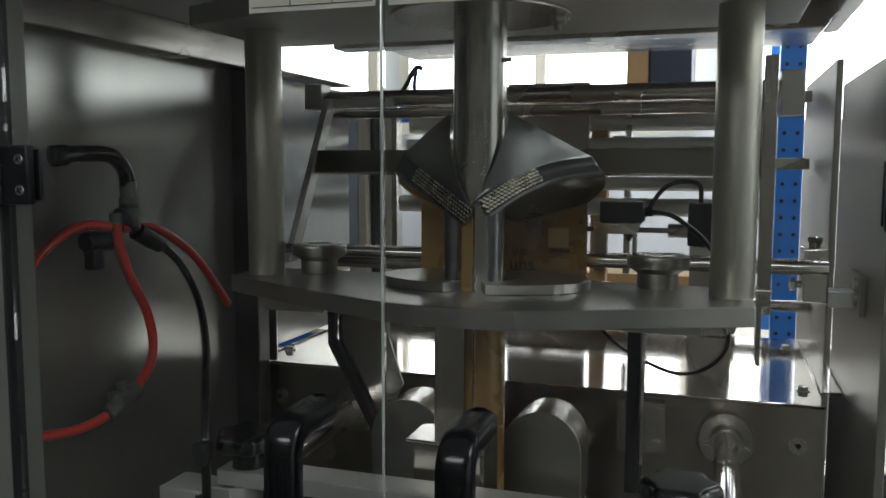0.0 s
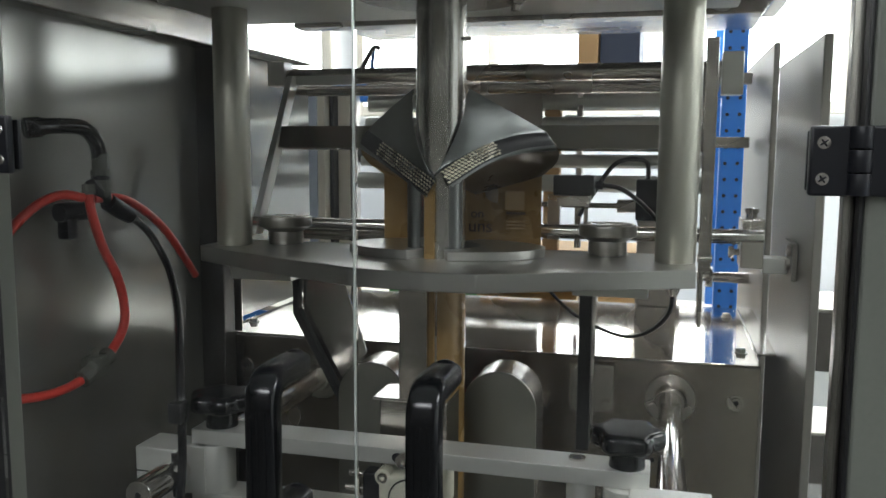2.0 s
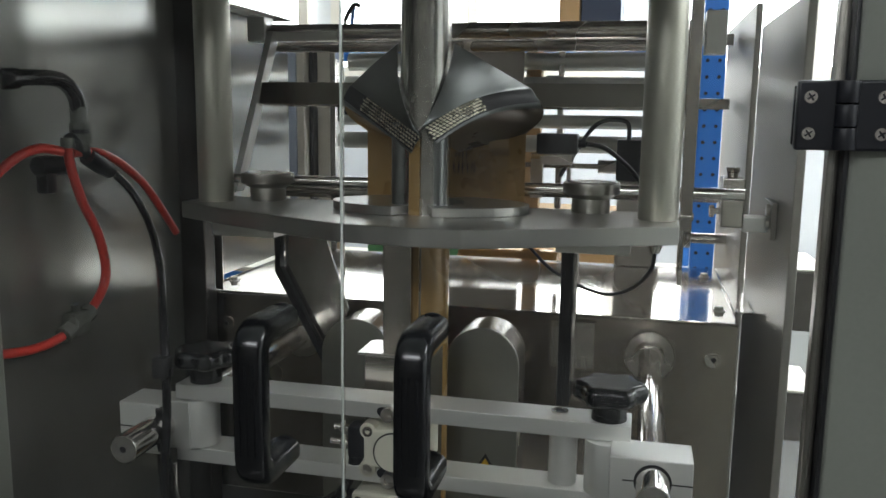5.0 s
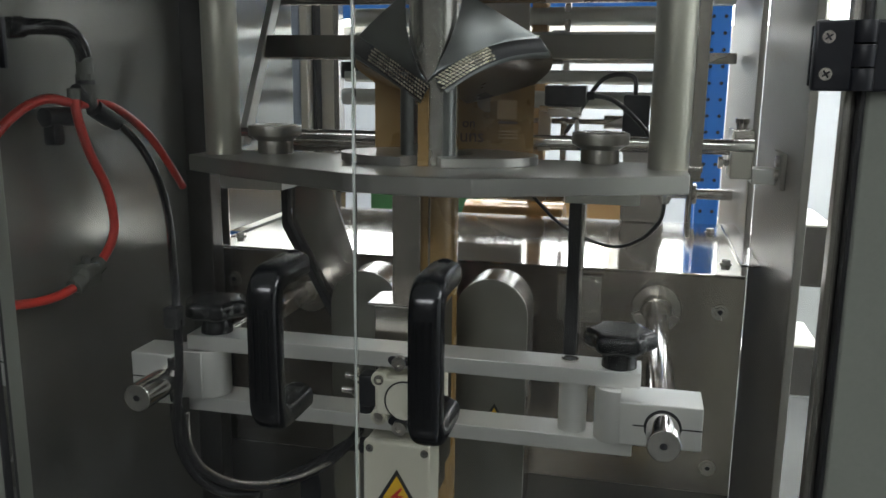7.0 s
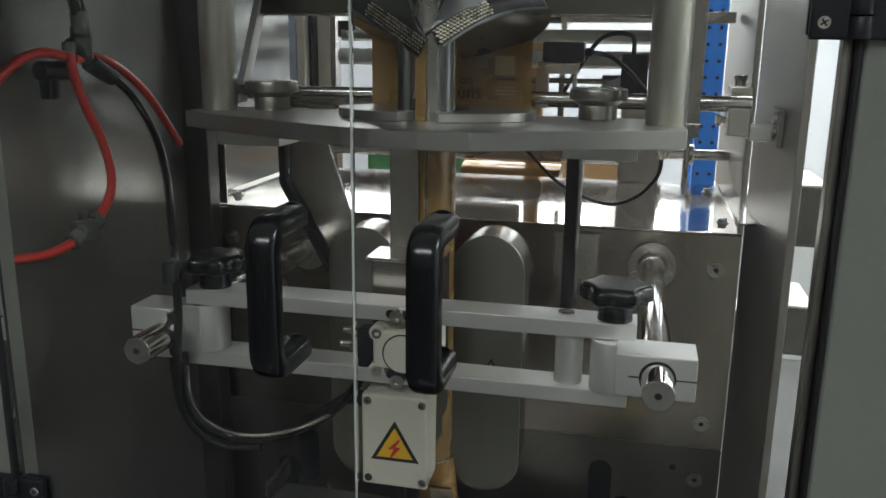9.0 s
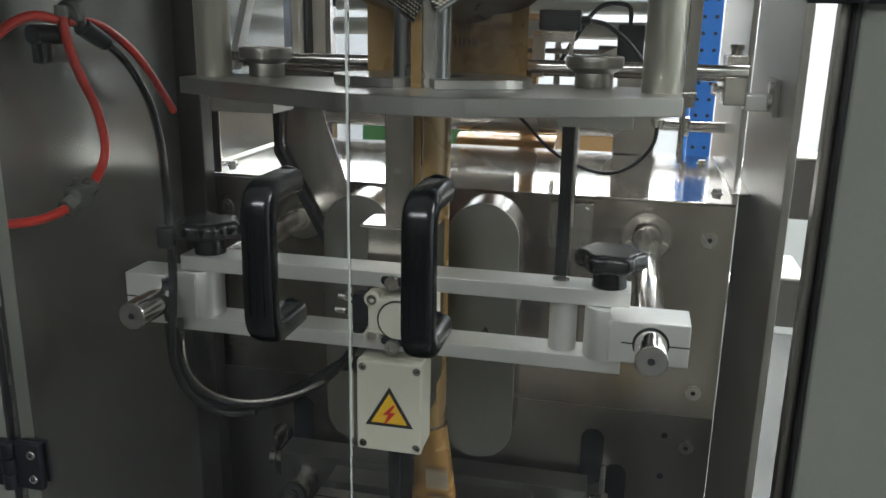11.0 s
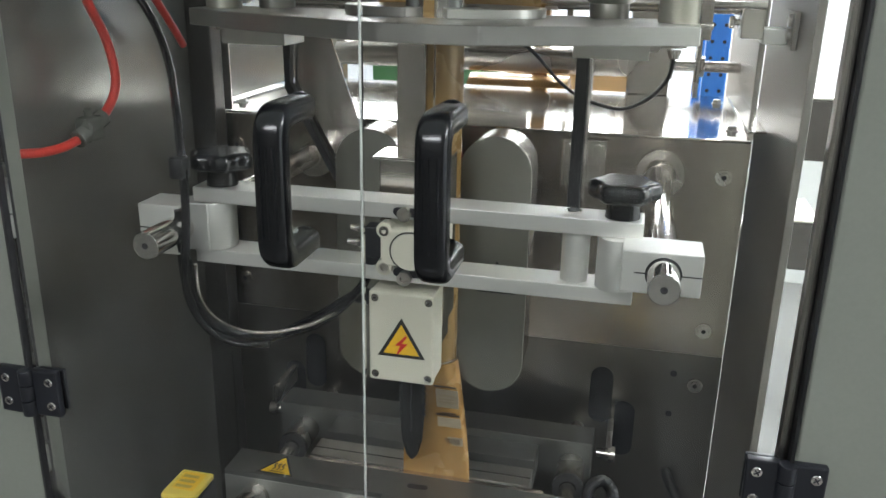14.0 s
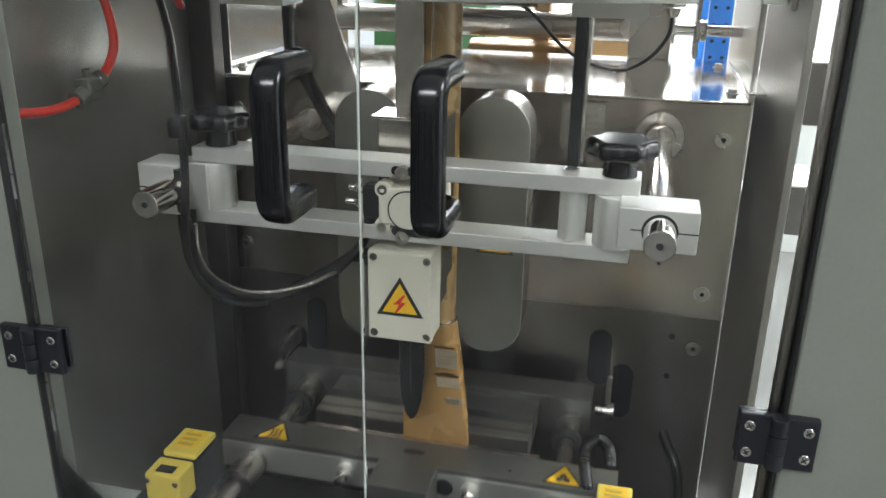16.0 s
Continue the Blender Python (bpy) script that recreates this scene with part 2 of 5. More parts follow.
def finish(name, bm, material, origin, smooth_angle=40):
    bmesh.ops.translate(bm, verts=bm.verts, vec=-origin)
    me = bpy.data.meshes.new(name)
    bm.normal_update()
    for f in bm.faces:
        f.smooth = True
    for e in bm.edges:
        if len(e.link_faces) == 2 and e.calc_face_angle(0) > radians(smooth_angle):
            e.smooth = False
    for f in bm.faces:
        near = [g.calc_area() for e in f.edges if e.smooth for g in e.link_faces if g is not f]
        if not near or max(near) * 5 < f.calc_area():
            f.smooth = False
    bm.to_mesh(me)
    bm.free()
    me.materials.append(material)
    return new(name, me)


def part(name, bm, material, parent, label=""):
    ob = finish(name, bm, material, ORIGIN[parent])
    ob.parent = parent
    ORIGIN[ob] = ORIGIN[parent]
    return tagged(ob, label)


def solo(name, bm, material, place, label, category="", group="", kind=""):
    ob = finish(name, bm, material, Vector(place))
    ob.location = place
    ORIGIN[ob] = Vector(place)
    return tagged(ob, label, category, group, kind)


def join(*bms):
    out = bms[0]
    for other in bms[1:]:
        me = bpy.data.meshes.new("tmp")
        other.to_mesh(me)
        other.free()
        out.from_mesh(me)
        bpy.data.meshes.remove(me)
    return out


def block(x0, x1, y0, y1, z0, z1, bevel=0.0015, seg=2):
    bm = bmesh.new()
    bmesh.ops.create_cube(bm, size=1)
    for v in bm.verts:
        v.co = Vector(((x0 + x1) / 2 + v.co.x * (x1 - x0), (y0 + y1) / 2 + v.co.y * (y1 - y0), (z0 + z1) / 2 + v.co.z * (z1 - z0)))
    if bevel:
        bmesh.ops.bevel(bm, geom=bm.edges[:], offset=bevel, segments=seg, affect="EDGES", profile=0.5)
    return bm


def rod(a, b, r, seg=32, r2=None, bevel=0.0):
    """A cylinder or cone from a to b."""
    a, b = Vector(a), Vector(b)
    bm = bmesh.new()
    bmesh.ops.create_cone(bm, cap_ends=True, segments=seg, radius1=r, radius2=r if r2 is None else r2, depth=(b - a).length)
    if bevel:
        rim = [e for e in bm.edges if abs(e.verts[0].co.z - e.verts[1].co.z) < 1e-6]
        bmesh.ops.bevel(bm, geom=rim, offset=bevel, segments=2, affect="EDGES", profile=0.5)
    turn = (b - a).to_track_quat("Z", "Y").to_matrix().to_4x4()
    bmesh.ops.transform(bm, matrix=Matrix.Translation((a + b) / 2) @ turn, verts=bm.verts)
    return bm


def prism(points, axis, lo, hi, bevel=0.001):
    """A flat outline of (u, v) points pushed along an axis: x takes (y, z), y takes (x, z), z takes (x, y)."""
    bm = bmesh.new()
    at = {"x": lambda u, v, w: (w, u, v), "y": lambda u, v, w: (u, w, v), "z": lambda u, v, w: (u, v, w)}[axis]
    vs = [bm.verts.new(at(u, v, lo)) for u, v in points]
    f = bm.faces.new(vs)
    got = bmesh.ops.extrude_face_region(bm, geom=[f])
    bmesh.ops.translate(bm, verts=[g for g in got["geom"] if isinstance(g, bmesh.types.BMVert)], vec=Vector(at(0, 0, hi)) - Vector(at(0, 0, lo)))
    bmesh.ops.recalc_face_normals(bm, faces=bm.faces)
    if bevel:
        bmesh.ops.bevel(bm, geom=bm.edges[:], offset=bevel, segments=1, affect="EDGES", profile=0.5)
    return bm


def smooth_path(points, steps=6):
    pts = [Vector(p) for p in points]
    out = []
    for i in range(len(pts) - 1):
        p0, p1, p2, p3 = pts[max(i - 1, 0)], pts[i], pts[i + 1], pts[min(i + 2, len(pts) - 1)]
        for k in range(steps):
            t = k / steps
            out.append(0.5 * (2 * p1 + (p2 - p0) * t + (2 * p0 - 5 * p1 + 4 * p2 - p3) * t * t + (3 * p1 - p0 - 3 * p2 + p3) * t ** 3))
    return out + [pts[-1]]


def hose(points, r, seg=12, steps=6, ribs=0.0):
    """A round hose along a smooth line; ribs swells every other ring."""
    path = smooth_path(points, steps)
    bm = bmesh.new()
    rings, side = [], Vector((0.31, 0.93, 0.2))
    for i, p in enumerate(path):
        d = (path[min(i + 1, len(path) - 1)] - path[max(i - 1, 0)]).normalized()
        side = (side - d * side.dot(d)).normalized()
        up = d.cross(side)
        rr = r * (1 + (ribs if i % 2 else -ribs))
        rings.append([bm.verts.new(p + rr * (math.cos(a) * side + math.sin(a) * up)) for a in [2 * math.pi * k / seg for k in range(seg)]])
    for a, b in zip(rings, rings[1:]):
        for k in range(seg):
            bm.faces.new((a[k], a[(k + 1) % seg], b[(k + 1) % seg], b[k]))
    bm.faces.new(rings[0][::-1])
    bm.faces.new(rings[-1])
    bmesh.ops.recalc_face_normals(bm, faces=bm.faces)
    return bm


def ring(centre, axis, r_out, r_in, depth, seg=32):
    """A flat washer or sleeve with a hole, centred, its axis along axis."""
    bm = bmesh.new()
    loops = []
    for r, z in ((r_out, -depth / 2), (r_out, depth / 2), (r_in, depth / 2), (r_in, -depth / 2)):
        loops.append([bm.verts.new((r * math.cos(2 * math.pi * k / seg), r * math.sin(2 * math.pi * k / seg), z)) for k in range(seg)])
    for i in range(4):
        a, b = loops[i], loops[(i + 1) % 4]
        for k in range(seg):
            bm.faces.new((a[k], a[(k + 1) % seg], b[(k + 1) % seg], b[k]))
    bmesh.ops.recalc_face_normals(bm, faces=bm.faces)
    turn = Vector(axis).to_track_quat("Z", "Y").to_matrix().to_4x4()
    bmesh.ops.transform(bm, matrix=Matrix.Translation(centre) @ turn, verts=bm.verts)
    return bm


def hex_head(place, axis, r, h):
    a = Vector(place)
    return rod(a, a + Vector(axis).normalized() * h, r, 6, bevel=r * 0.12)


def socket_head(place, axis, r, h):
    """A cap screw: knurled drum with a hexagon recess."""
    a, d = Vector(place), Vector(axis).normalized()
    body = ring(a + d * h / 2, d, r, r * 0.5, h, 24)
    floor_disc = rod(a, a + d * h * 0.45, r * 0.52, 6)
    return join(body, floor_disc)


def cross_screw(place, axis, r):
    """A flat countersunk screw head with a cross recess."""
    a, d = Vector(place), Vector(axis).normalized()
    return rod(a, a + d * 0.0014, r, 24, r2=r * 0.86)


def cross_recess(place, axis, r):
    a, d = Vector(place), Vector(axis).normalized()
    out = block(-r * 0.62, r * 0.62, -r * 0.13, r * 0.13, 0, 0.0006, 0)
    out = join(out, block(-r * 0.13, r * 0.13, -r * 0.62, r * 0.62, 0.00005, 0.00065, 0))
    turn = d.to_track_quat("Z", "Y").to_matrix().to_4x4() @ pose(0, 0, 0, 0, 0, 35)
    bmesh.ops.transform(out, matrix=Matrix.Translation(a + d * 0.0013) @ turn, verts=out.verts)
    return out


FRONT = (0, -1, 0)
UP = (0, 0, 1)

# ---- the room round the machine ----
CX = -0.242  # the machine's middle line
solo("floor", block(-4, 4, -3.2, 4.6, -0.1, 0, 0), FLOOR, (0, 0, 0), "grey epoxy workshop floor", kind="structure")
solo("ceiling", block(-4, 4, -3.2, 4.6, 3.1, 3.2, 0), WALL, (0, 0, 3.1), "white workshop ceiling", kind="structure")
# south and west walls are unseen and kept dark for the reflections
solo("wall_south", block(-4, 4, -3.3, -3.2, 0, 3.1, 0), DIM_WALL, (0, -3.2, 0), "unseen wall behind the viewer, darkened to dim reflections", kind="structure")
solo("wall_west", block(-4.1, -4, -3.2, 4.6, 0, 3.1, 0), DIM_WALL, (-4, 0, 0), "unseen workshop wall, darkened to dim reflections", kind="structure")
solo("wall_east", block(4, 4.1, -3.2, 4.6, 0, 3.1, 0), WALL, (4, 0, 0), "plain white workshop wall", kind="structure")
solo("wall_north", block(-4, 4, 4.6, 4.7, 0, 3.1, 0), BACK_WALL, (0, 4.6, 0), "white workshop wall with windows", kind="structure")


def window(name, x0, x1, z0, z1, y):
    w = thing(name, ((x0 + x1) / 2, y, z0), "large bright factory window with pale metal bars", "window", kind="structure")
    part("pane", block(x0, x1, y - 0.03, y - 0.01, z0, z1, 0), WINDOW_GLOW, w)
    for x in (x0, (x0 + x1) / 2, x1):
        part("mullion", block(x - 0.03, x + 0.03, y - 0.07, y - 0.032, z0 - 0.03, z1 + 0.03, 0.004), CREAM_PAINT, w)
    for z in (z0, z1):
        part("rail", block(x0 - 0.03, x1 + 0.03, y - 0.066, y - 0.034, z - 0.03, z + 0.03, 0.004), CREAM_PAINT, w)


window("window_1", -3.6, -1.9, 1.76, 2.7, 4.6)
window("window_2", -1.7, -0.1, 1.76, 2.7, 4.6)
window("window_3", 0.1, 1.7, 1.76, 2.7, 4.6)
window("window_4", 1.9, 3.6, 1.76, 2.7, 4.6)
for lamp_x, lamp_y, sx, sy in ((0.1, 3.0, 1.2, 0.6), (2.6, 1.0, 0.6, 1.2), (-0.6, -1.9, 1.2, 0.3)):
    lamp = thing("ceiling_light", (lamp_x, lamp_y, 3.07), "lit white ceiling light panel in a thin frame", "ceiling light", "ceiling lights")
    part("frame", block(lamp_x - sx - 0.03, lamp_x + sx + 0.03, lamp_y - sy - 0.03, lamp_y + sy + 0.03, 3.075, 3.1, 0.004), ALU, lamp)
    part("diffuser", block(lamp_x - sx, lamp_x + sx, lamp_y - sy, lamp_y + sy, 3.068, 3.0745, 0), TUBE_GLOW, lamp)


def rack():
    r = thing("storage_rack", (0.26, 2.65, 0), "blue perforated steel storage rack behind the machine", "rack")
    for x in (0.215, -2.1):
        for y in (2.6, 3.1):
            part("upright", block(x, x + 0.072, y, y + 0.05, 0, 2.6, 0.003), BLUE, r)
    first = None
    for k in range(36):
        for dx in (0.018, 0.054):
            if first is None:
                first = part("hole", rod((0.215 + dx, 2.5985, 0.9 + k * 0.05), (0.215 + dx, 2.6005, 0.9 + k * 0.05), 0.006, 8), MATT_BLACK, r)
                base_dx = dx
            else:
                again = first.copy()
                scene.collection.objects.link(again)
                again.location = (dx - base_dx, 0, k * 0.05)
    for z in (0.95, 1.76):
        part("shelf_beam", block(-2.1, 0.215, 2.6, 2.65, z - 0.06, z, 0.003), BLUE, r)
        part("shelf_board", block(-2.1, 0.28, 2.6, 3.15, z + 0.001, z + 0.018, 0.002), CREAM_PAINT, r)


rack()
for name, x0, x1, y0, y1, z0, z1, mat, label in (
        ("carton", -0.23, -0.165, 2.62, 3.0, 1.779, 2.05, CARDBOARD, "tall brown cardboard carton on the blue rack"),
        ("carton", -0.16, -0.035, 2.62, 3.0, 1.779, 2.05, NAVY, "tall dark navy carton on the blue rack"),
        ("carton", -0.42, 0.0, 2.7, 3.0, 0.969, 1.2, CARDBOARD, "brown cardboard carton low on the rack"),
        ("crate", -0.9, -0.5, 2.7, 3.0, 0.969, 1.3, GREEN, "green plastic crate on the blue rack")):
    solo(name, block(x0, x1, y0, y1, z0, z1, 0.004), mat, (x0, y0, z0), label, name)

# ---- the machine's body ----
body = thing("machine_frame", (CX, 1.26, 0), "stainless steel bagging machine frame with side walls", "packing machine", kind="structure")
part("left_wall", block(-0.775, -0.76, 0.694, 1.26, 0.1, 1.8495, 0.002), WALL_STEEL, body, "dull brushed stainless side wall")
part("left_wall_rear", block(-0.775, -0.76, 1.262, 1.70, 1.2, 1.72, 0.002), WALL_STEEL, body)
# the corner's shade is put into this post's colour
part("left_corner_post", block(-0.7595, -0.712, 1.205, 1.245, 0.1, 1.72, 0.003), DARK_POST, body, "corner post darkened for the shade in the corner")
part("left_top_beam", block(-0.7595, -0.715, 0.70, 1.25, 1.715, 1.765, 0.003), STEEL_DULL, body)
part("gearbox_front", block(-0.757, 0.217, 1.26, 1.268, 0.1, 1.188, 0), GEARBOX, body, "brushed stainless gearbox front")
# thin added overlay that makes the lower front darker
part("gearbox_lower_overlay", block(-0.757, 0.217, 1.2583, 1.2598, 0.1, 0.803, 0), GEARBOX_LOW, body, "darker overlay added low on the gearbox front")
part("gearbox_top", block(-0.757, 0.217, 1.2605, 1.78, 1.189, 1.193, 0.001), LID, body, "bright stainless gearbox lid")
part("gearbox_back", block(-0.757, 0.217, 1.77, 1.778, 0.1, 1.188, 0.001), STEEL_H, body)
part("left_flange", block(-0.757, -0.708, 1.262, 1.266, 1.194, 1.345, 0.001), STEEL, body)
part("right_flange", block(0.2175, 0.2485, 1.33, 1.76, 1.194, 1.198, 0.001), STEEL_SMOOTH, body)
part("right_panel", block(0.25, 0.262, 1.05, 1.50, 0.1, 1.69, 0.002), PANEL_STEEL, body, "smudged stainless side panel")
part("right_panel_rear", block(0.25, 0.262, 1.60, 2.16, 0.1, 1.745, 0.002), PANEL_STEEL, body)
part("roof", block(-0.775, 0.262, 0.694, 2.2, 1.85, 1.865, 0.002), STEEL_DULL, body)
part("roof_rear_beam", block(-0.759, 0.249, 1.62, 1.68, 1.805, 1.8495, 0.003), STEEL, body)
part("roof_front_beam", block(-0.759, 0.249, 0.70, 0.74, 1.79, 1.8495, 0.003), STEEL, body)
part("bottom_rail", block(-0.755, 0.213, 0.664, 0.745, 0.60, 0.645, 0.003), COVER_PAINT, body, "pale grey painted lower rail")
# floor pan and apron out of sight, black so the gearbox front reflects dark
part("floor_pan", block(-0.757, 0.2, 0.71, 1.2595, 0.30, 0.306, 0.001), BLACK_BAR, body)
part("front_apron", block(-0.775, 0.30, 0.61, 0.66, 0.05, 0.55, 0.003), BLACK_BAR, body, "unseen front apron, black to darken the gearbox reflection")
part("left_stile", block(-0.90, -0.699, 0.645, 0.692, 0.05, 1.95, 0.004), PAINT, body, "warm grey painted door post")
part("right_stile", block(0.2235, 0.40, 0.645, 0.70, 0.551, 1.95, 0.004), PAINT, body, "warm grey painted door post")
part("left_gasket", block(-0.6965, -0.6925, 0.640, 0.66, 0.551, 1.9, 0.001), BLACK_BAR, body)
part("left_edge_strip", block(-0.6985, -0.6970, 0.642, 0.66, 0.551, 1.9, 0.0005), CHROME, body)
part("right_gasket", block(0.2185, 0.2225, 0.638, 0.66, 0.551, 1.9, 0.001), RUBBER, body)
part("right_edge_strip", block(0.2085, 0.2180, 0.652, 0.67, 0.551, 1.9, 0.002), KNOB_STEEL, body)
part("right_top_beam", block(0.222, 0.2495, 0.75, 1.60, 1.792, 1.8495, 0.003), STEEL, body)
part("header", block(-0.699, 0.219, 0.63, 0.66, 1.80, 1.95, 0.003), PAINT, body)
for sx, sz in ((0.181, 1.130), (0.180, 0.85), (0.177, 0.743), (-0.70, 1.13), (-0.70, 0.86), (-0.47, 0.86), (-0.44, 1.13)):
    sy = 1.2595 if sz > 0.803 else 1.2578
    b = part("screw", join(ring((sx, sy - 0.001, sz), FRONT, 0.0135, 0.009, 0.003, 24), socket_head((sx, sy, sz), FRONT, 0.0085, 0.004)), STEEL, body)
    part("recess", rod((sx, sy - 0.0013, sz), (sx, sy - 0.0021, sz), 0.0046, 6), MATT_BLACK, b)
    part("shadow_groove", ring((sx, sy - 0.0003, sz), FRONT, 0.0102, 0.0086, 0.0018, 24), MATT_BLACK, b)
for sx, sz, r in ((0.138, 0.762, 0.006), (0.137, 0.68, 0.006), (0.05, 1.06, 0.004), (0.052, 1.02, 0.004), (0.10, 0.90, 0.003)):
    part("hole", rod((sx, 1.2603, sz), (sx, 1.2588 if sz > 0.803 else 1.2572, sz), r, 16), MATT_BLACK, body)
for sx, sz0, sz1, r in ((0.012, 0.665, 0.738, 0.021), (0.056, 0.60, 0.672, 0.021), (-0.555, 0.66, 0.735, 0.021), (-0.60, 0.59, 0.67, 0.021)):
    pts = [(sx + r * math.cos(a), sz1 + r * math.sin(a)) for a in [math.pi * k / 10 for k in range(11)]] + [(sx + r * math.cos(a), sz0 + r * math.sin(a)) for a in [math.pi + math.pi * k / 10 for k in range(11)]]
    part("slot", prism(pts, "y", 1.2572, 1.2602, 0), MATT_BLACK, body, "dark arm slot")
for bx, by in ((0.193, 1.348), (0.19, 1.671), (-0.728, 1.349), (-0.728, 1.671)):
    part("lid_bolt", join(rod((bx, by, 1.193), (bx, by, 1.1945), 0.011, 20), hex_head((bx, by, 1.1945), UP, 0.0085, 0.007)), ALU_BAR, body)


def flange_rod(name, x, z, y_front, r, label):
    """A guide rod in a bolted round flange on the gearbox front."""
    g = thing(name, (x, 1.26, z), label, "guide rod", "rods of the sealing bar")
    part("rod", rod((x, 1.258, z), (x, y_front, z), r, 40, bevel=0.0015), CHROME, g)
    part("flange", rod((x, 1.2595, z), (x, 1.247, z), 0.041, 40, bevel=0.001), STEEL, g)
    part("collar", rod((x, 1.247, z), (x, 1.232, z), 0.026, 40, r2=0.022), STEEL, g)
    for k in range(3):
        a = radians(90 + 120 * k)
        part("bolt", hex_head((x + 0.032 * math.cos(a), 1.247, z + 0.032 * math.sin(a)), FRONT, 0.0085, 0.007), STEEL, g)
    part("centre_hole", rod((x, y_front + 0.0002, z), (x, y_front - 0.0008, z), 0.004, 14), MATT_BLACK, g)


flange_rod("guide_rod", -0.5435, 1.122, 0.695, 0.018, "polished steel guide rod ending in a drilled face")
flange_rod("guide_rod", 0.0775, 1.131, 0.695, 0.018, "polished steel guide rod in a bolted flange")

# ---- doors ----
for name, x0, x1, label in (("door_1", -0.689, -0.2465, "clear acrylic left door leaf with light scratches"), ("door_2", -0.243, 0.2125, "clear acrylic right door leaf with light scratches")):
    d = thing(name, (x0, 0.648, 0.56), label, "door", kind="structure")
    pane = part("pane", block(x0, x1, 0.6455, 0.6505, 0.56, 1.79, 0), ACRYLIC, d)
    pane.visible_shadow = False
    if name == "door_1":
        part("pane_edge", block(x1 + 0.0002, x1 + 0.0022, 0.6456, 0.6504, 0.56, 1.79, 0.0006), ACRYLIC_EDGE, d, "bright polished acrylic edge")


def bridge_handle(x, z0, z1, mirror):
    """A rounded plastic bridge handle on the door."""
    h = thing("bridge_handle", (x, 0.645, z0), "glossy black plastic bridge handle bolted to the acrylic", "handle", "door handles")
    zc0, zc1, r = z0 + 0.014, z1 - 0.014, 0.022
    prof = []
    for a in range(20):
        t = 2 * math.pi * a / 20
        prof.append((0.0168 * math.copysign(abs(math.cos(t)) ** 0.62, math.cos(t)), 0.0132 * math.copysign(abs(math.sin(t)) ** 0.62, math.sin(t))))
    bend = 0.590
    path = [(0.645, zc0), (bend, zc0)]
    path += [(bend - r * math.sin(a), zc0 + r - r * math.cos(a)) for a in [math.pi / 2 * k / 6 for k in range(1, 7)]]
    path += [(bend - r, zc0 + r + (zc1 - zc0 - 2 * r) * k / 4) for k in range(1, 4)]
    path += [(bend - r * math.cos(a), zc1 - r + r * math.sin(a)) for a in [math.pi / 2 * k / 6 for k in range(0, 7)]]
    path += [(0.645, zc1)]
    bm = bmesh.new()
    rings = []
    for i, (y, z) in enumerate(path):
        y1, z1_ = path[min(i + 1, len(path) - 1)]
        y2, z2_ = path[max(i - 1, 0)]
        d = Vector((0, y1 - y2, z1_ - z2_)).normalized()
        n = Vector((0, d.z, -d.y))
        rings.append([bm.verts.new(Vector((x, y, z)) + Vector((u, 0, 0)) + n * v) for u, v in prof])
    for a, b in zip(rings, rings[1:]):
        for k in range(20):
            bm.faces.new((a[k], a[(k + 1) % 20], b[(k + 1) % 20], b[k]))
    bm.faces.new(rings[0][::-1])
    bm.faces.new(rings[-1])
    bmesh.ops.recalc_face_normals(bm, faces=bm.faces)
    part("grip", bm, BLACK, h)
    for dx in (-0.0075, 0.0, 0.0075):
        part("ridge", rod((x + dx, bend - r - 0.0125, zc0 + r + 0.004), (x + dx, bend - r - 0.0125, zc1 - r - 0.004), 0.0016, 8), BLACK, h)
    for z in (zc0, zc1):
        part("foot", rod((x, 0.641, z), (x, 0.6453, z), 0.0155, 24), BLACK, h)
        part("bolt_head", rod((x, 0.6506, z), (x, 0.656, z), 0.006, 16), STEEL, h)


bridge_handle(-0.310, 1.155, 1.329, 1)
bridge_handle(-0.148, 1.155, 1.329, -1)


def hinge(pin, z0, z1, side, label):
    """side: +1 where the door leaf lies on the +x side of the pin."""
    h = thing("hinge", (pin, 0.64, z0), label, "hinge", "door hinges")
    w = 0.043 if side > 0 else 0.040
    leafs = ((pin + 0.006 * side, pin + w * side), (pin - 0.006 * side, pin - w * side))
    for i, (a, b) in enumerate(leafs):
        lo, hi = min(a, b), max(a, b)
        y1 = 0.6452 if i == 0 else 0.6448
        y0 = y1 - 0.011
        part("leaf", block(lo, hi, y0, y1, z0, z1, 0.0025), MATT_BLACK, h)
        for f in (0.24, 0.76):
            sx, sz = (a * 0.32 + b * 0.68), z0 + (z1 - z0) * f
            s = part("screw", cross_screw((sx, y0 + 0.0004, sz), FRONT, 0.0062), CHROME, h)
            part("recess", cross_recess((sx, y0 + 0.0004, sz), FRONT, 0.0058), MATT_BLACK, s)
    n = 3
    for k in range(n):
        a = z0 + (z1 - z0) * k / n
        part("knuckle", rod((pin, 0.634, a + 0.0006), (pin, 0.634, a + (z1 - z0) / n - 0.0006), 0.0095, 20, bevel=0.001), MATT_BLACK, h)
    part("clamp", block(min(leafs[0]), max(leafs[0]), 0.651, 0.657, z0 + 0.004, z1 - 0.004, 0.0015), MATT_BLACK, h)
    for f in (0.24, 0.76):
        part("nut", hex_head((leafs[0][0] * 0.32 + leafs[0][1] * 0.68, 0.657, z0 + (z1 - z0) * f), (0, 1, 0), 0.0055, 0.005), CHROME, h)


hinge(-0.692, 0.899, 0.963, 1, "black hinge with four cross screws low on the acrylic door")
hinge(-0.692, 1.509, 1.573, 1, "black hinge with four cross screws high on the acrylic door")
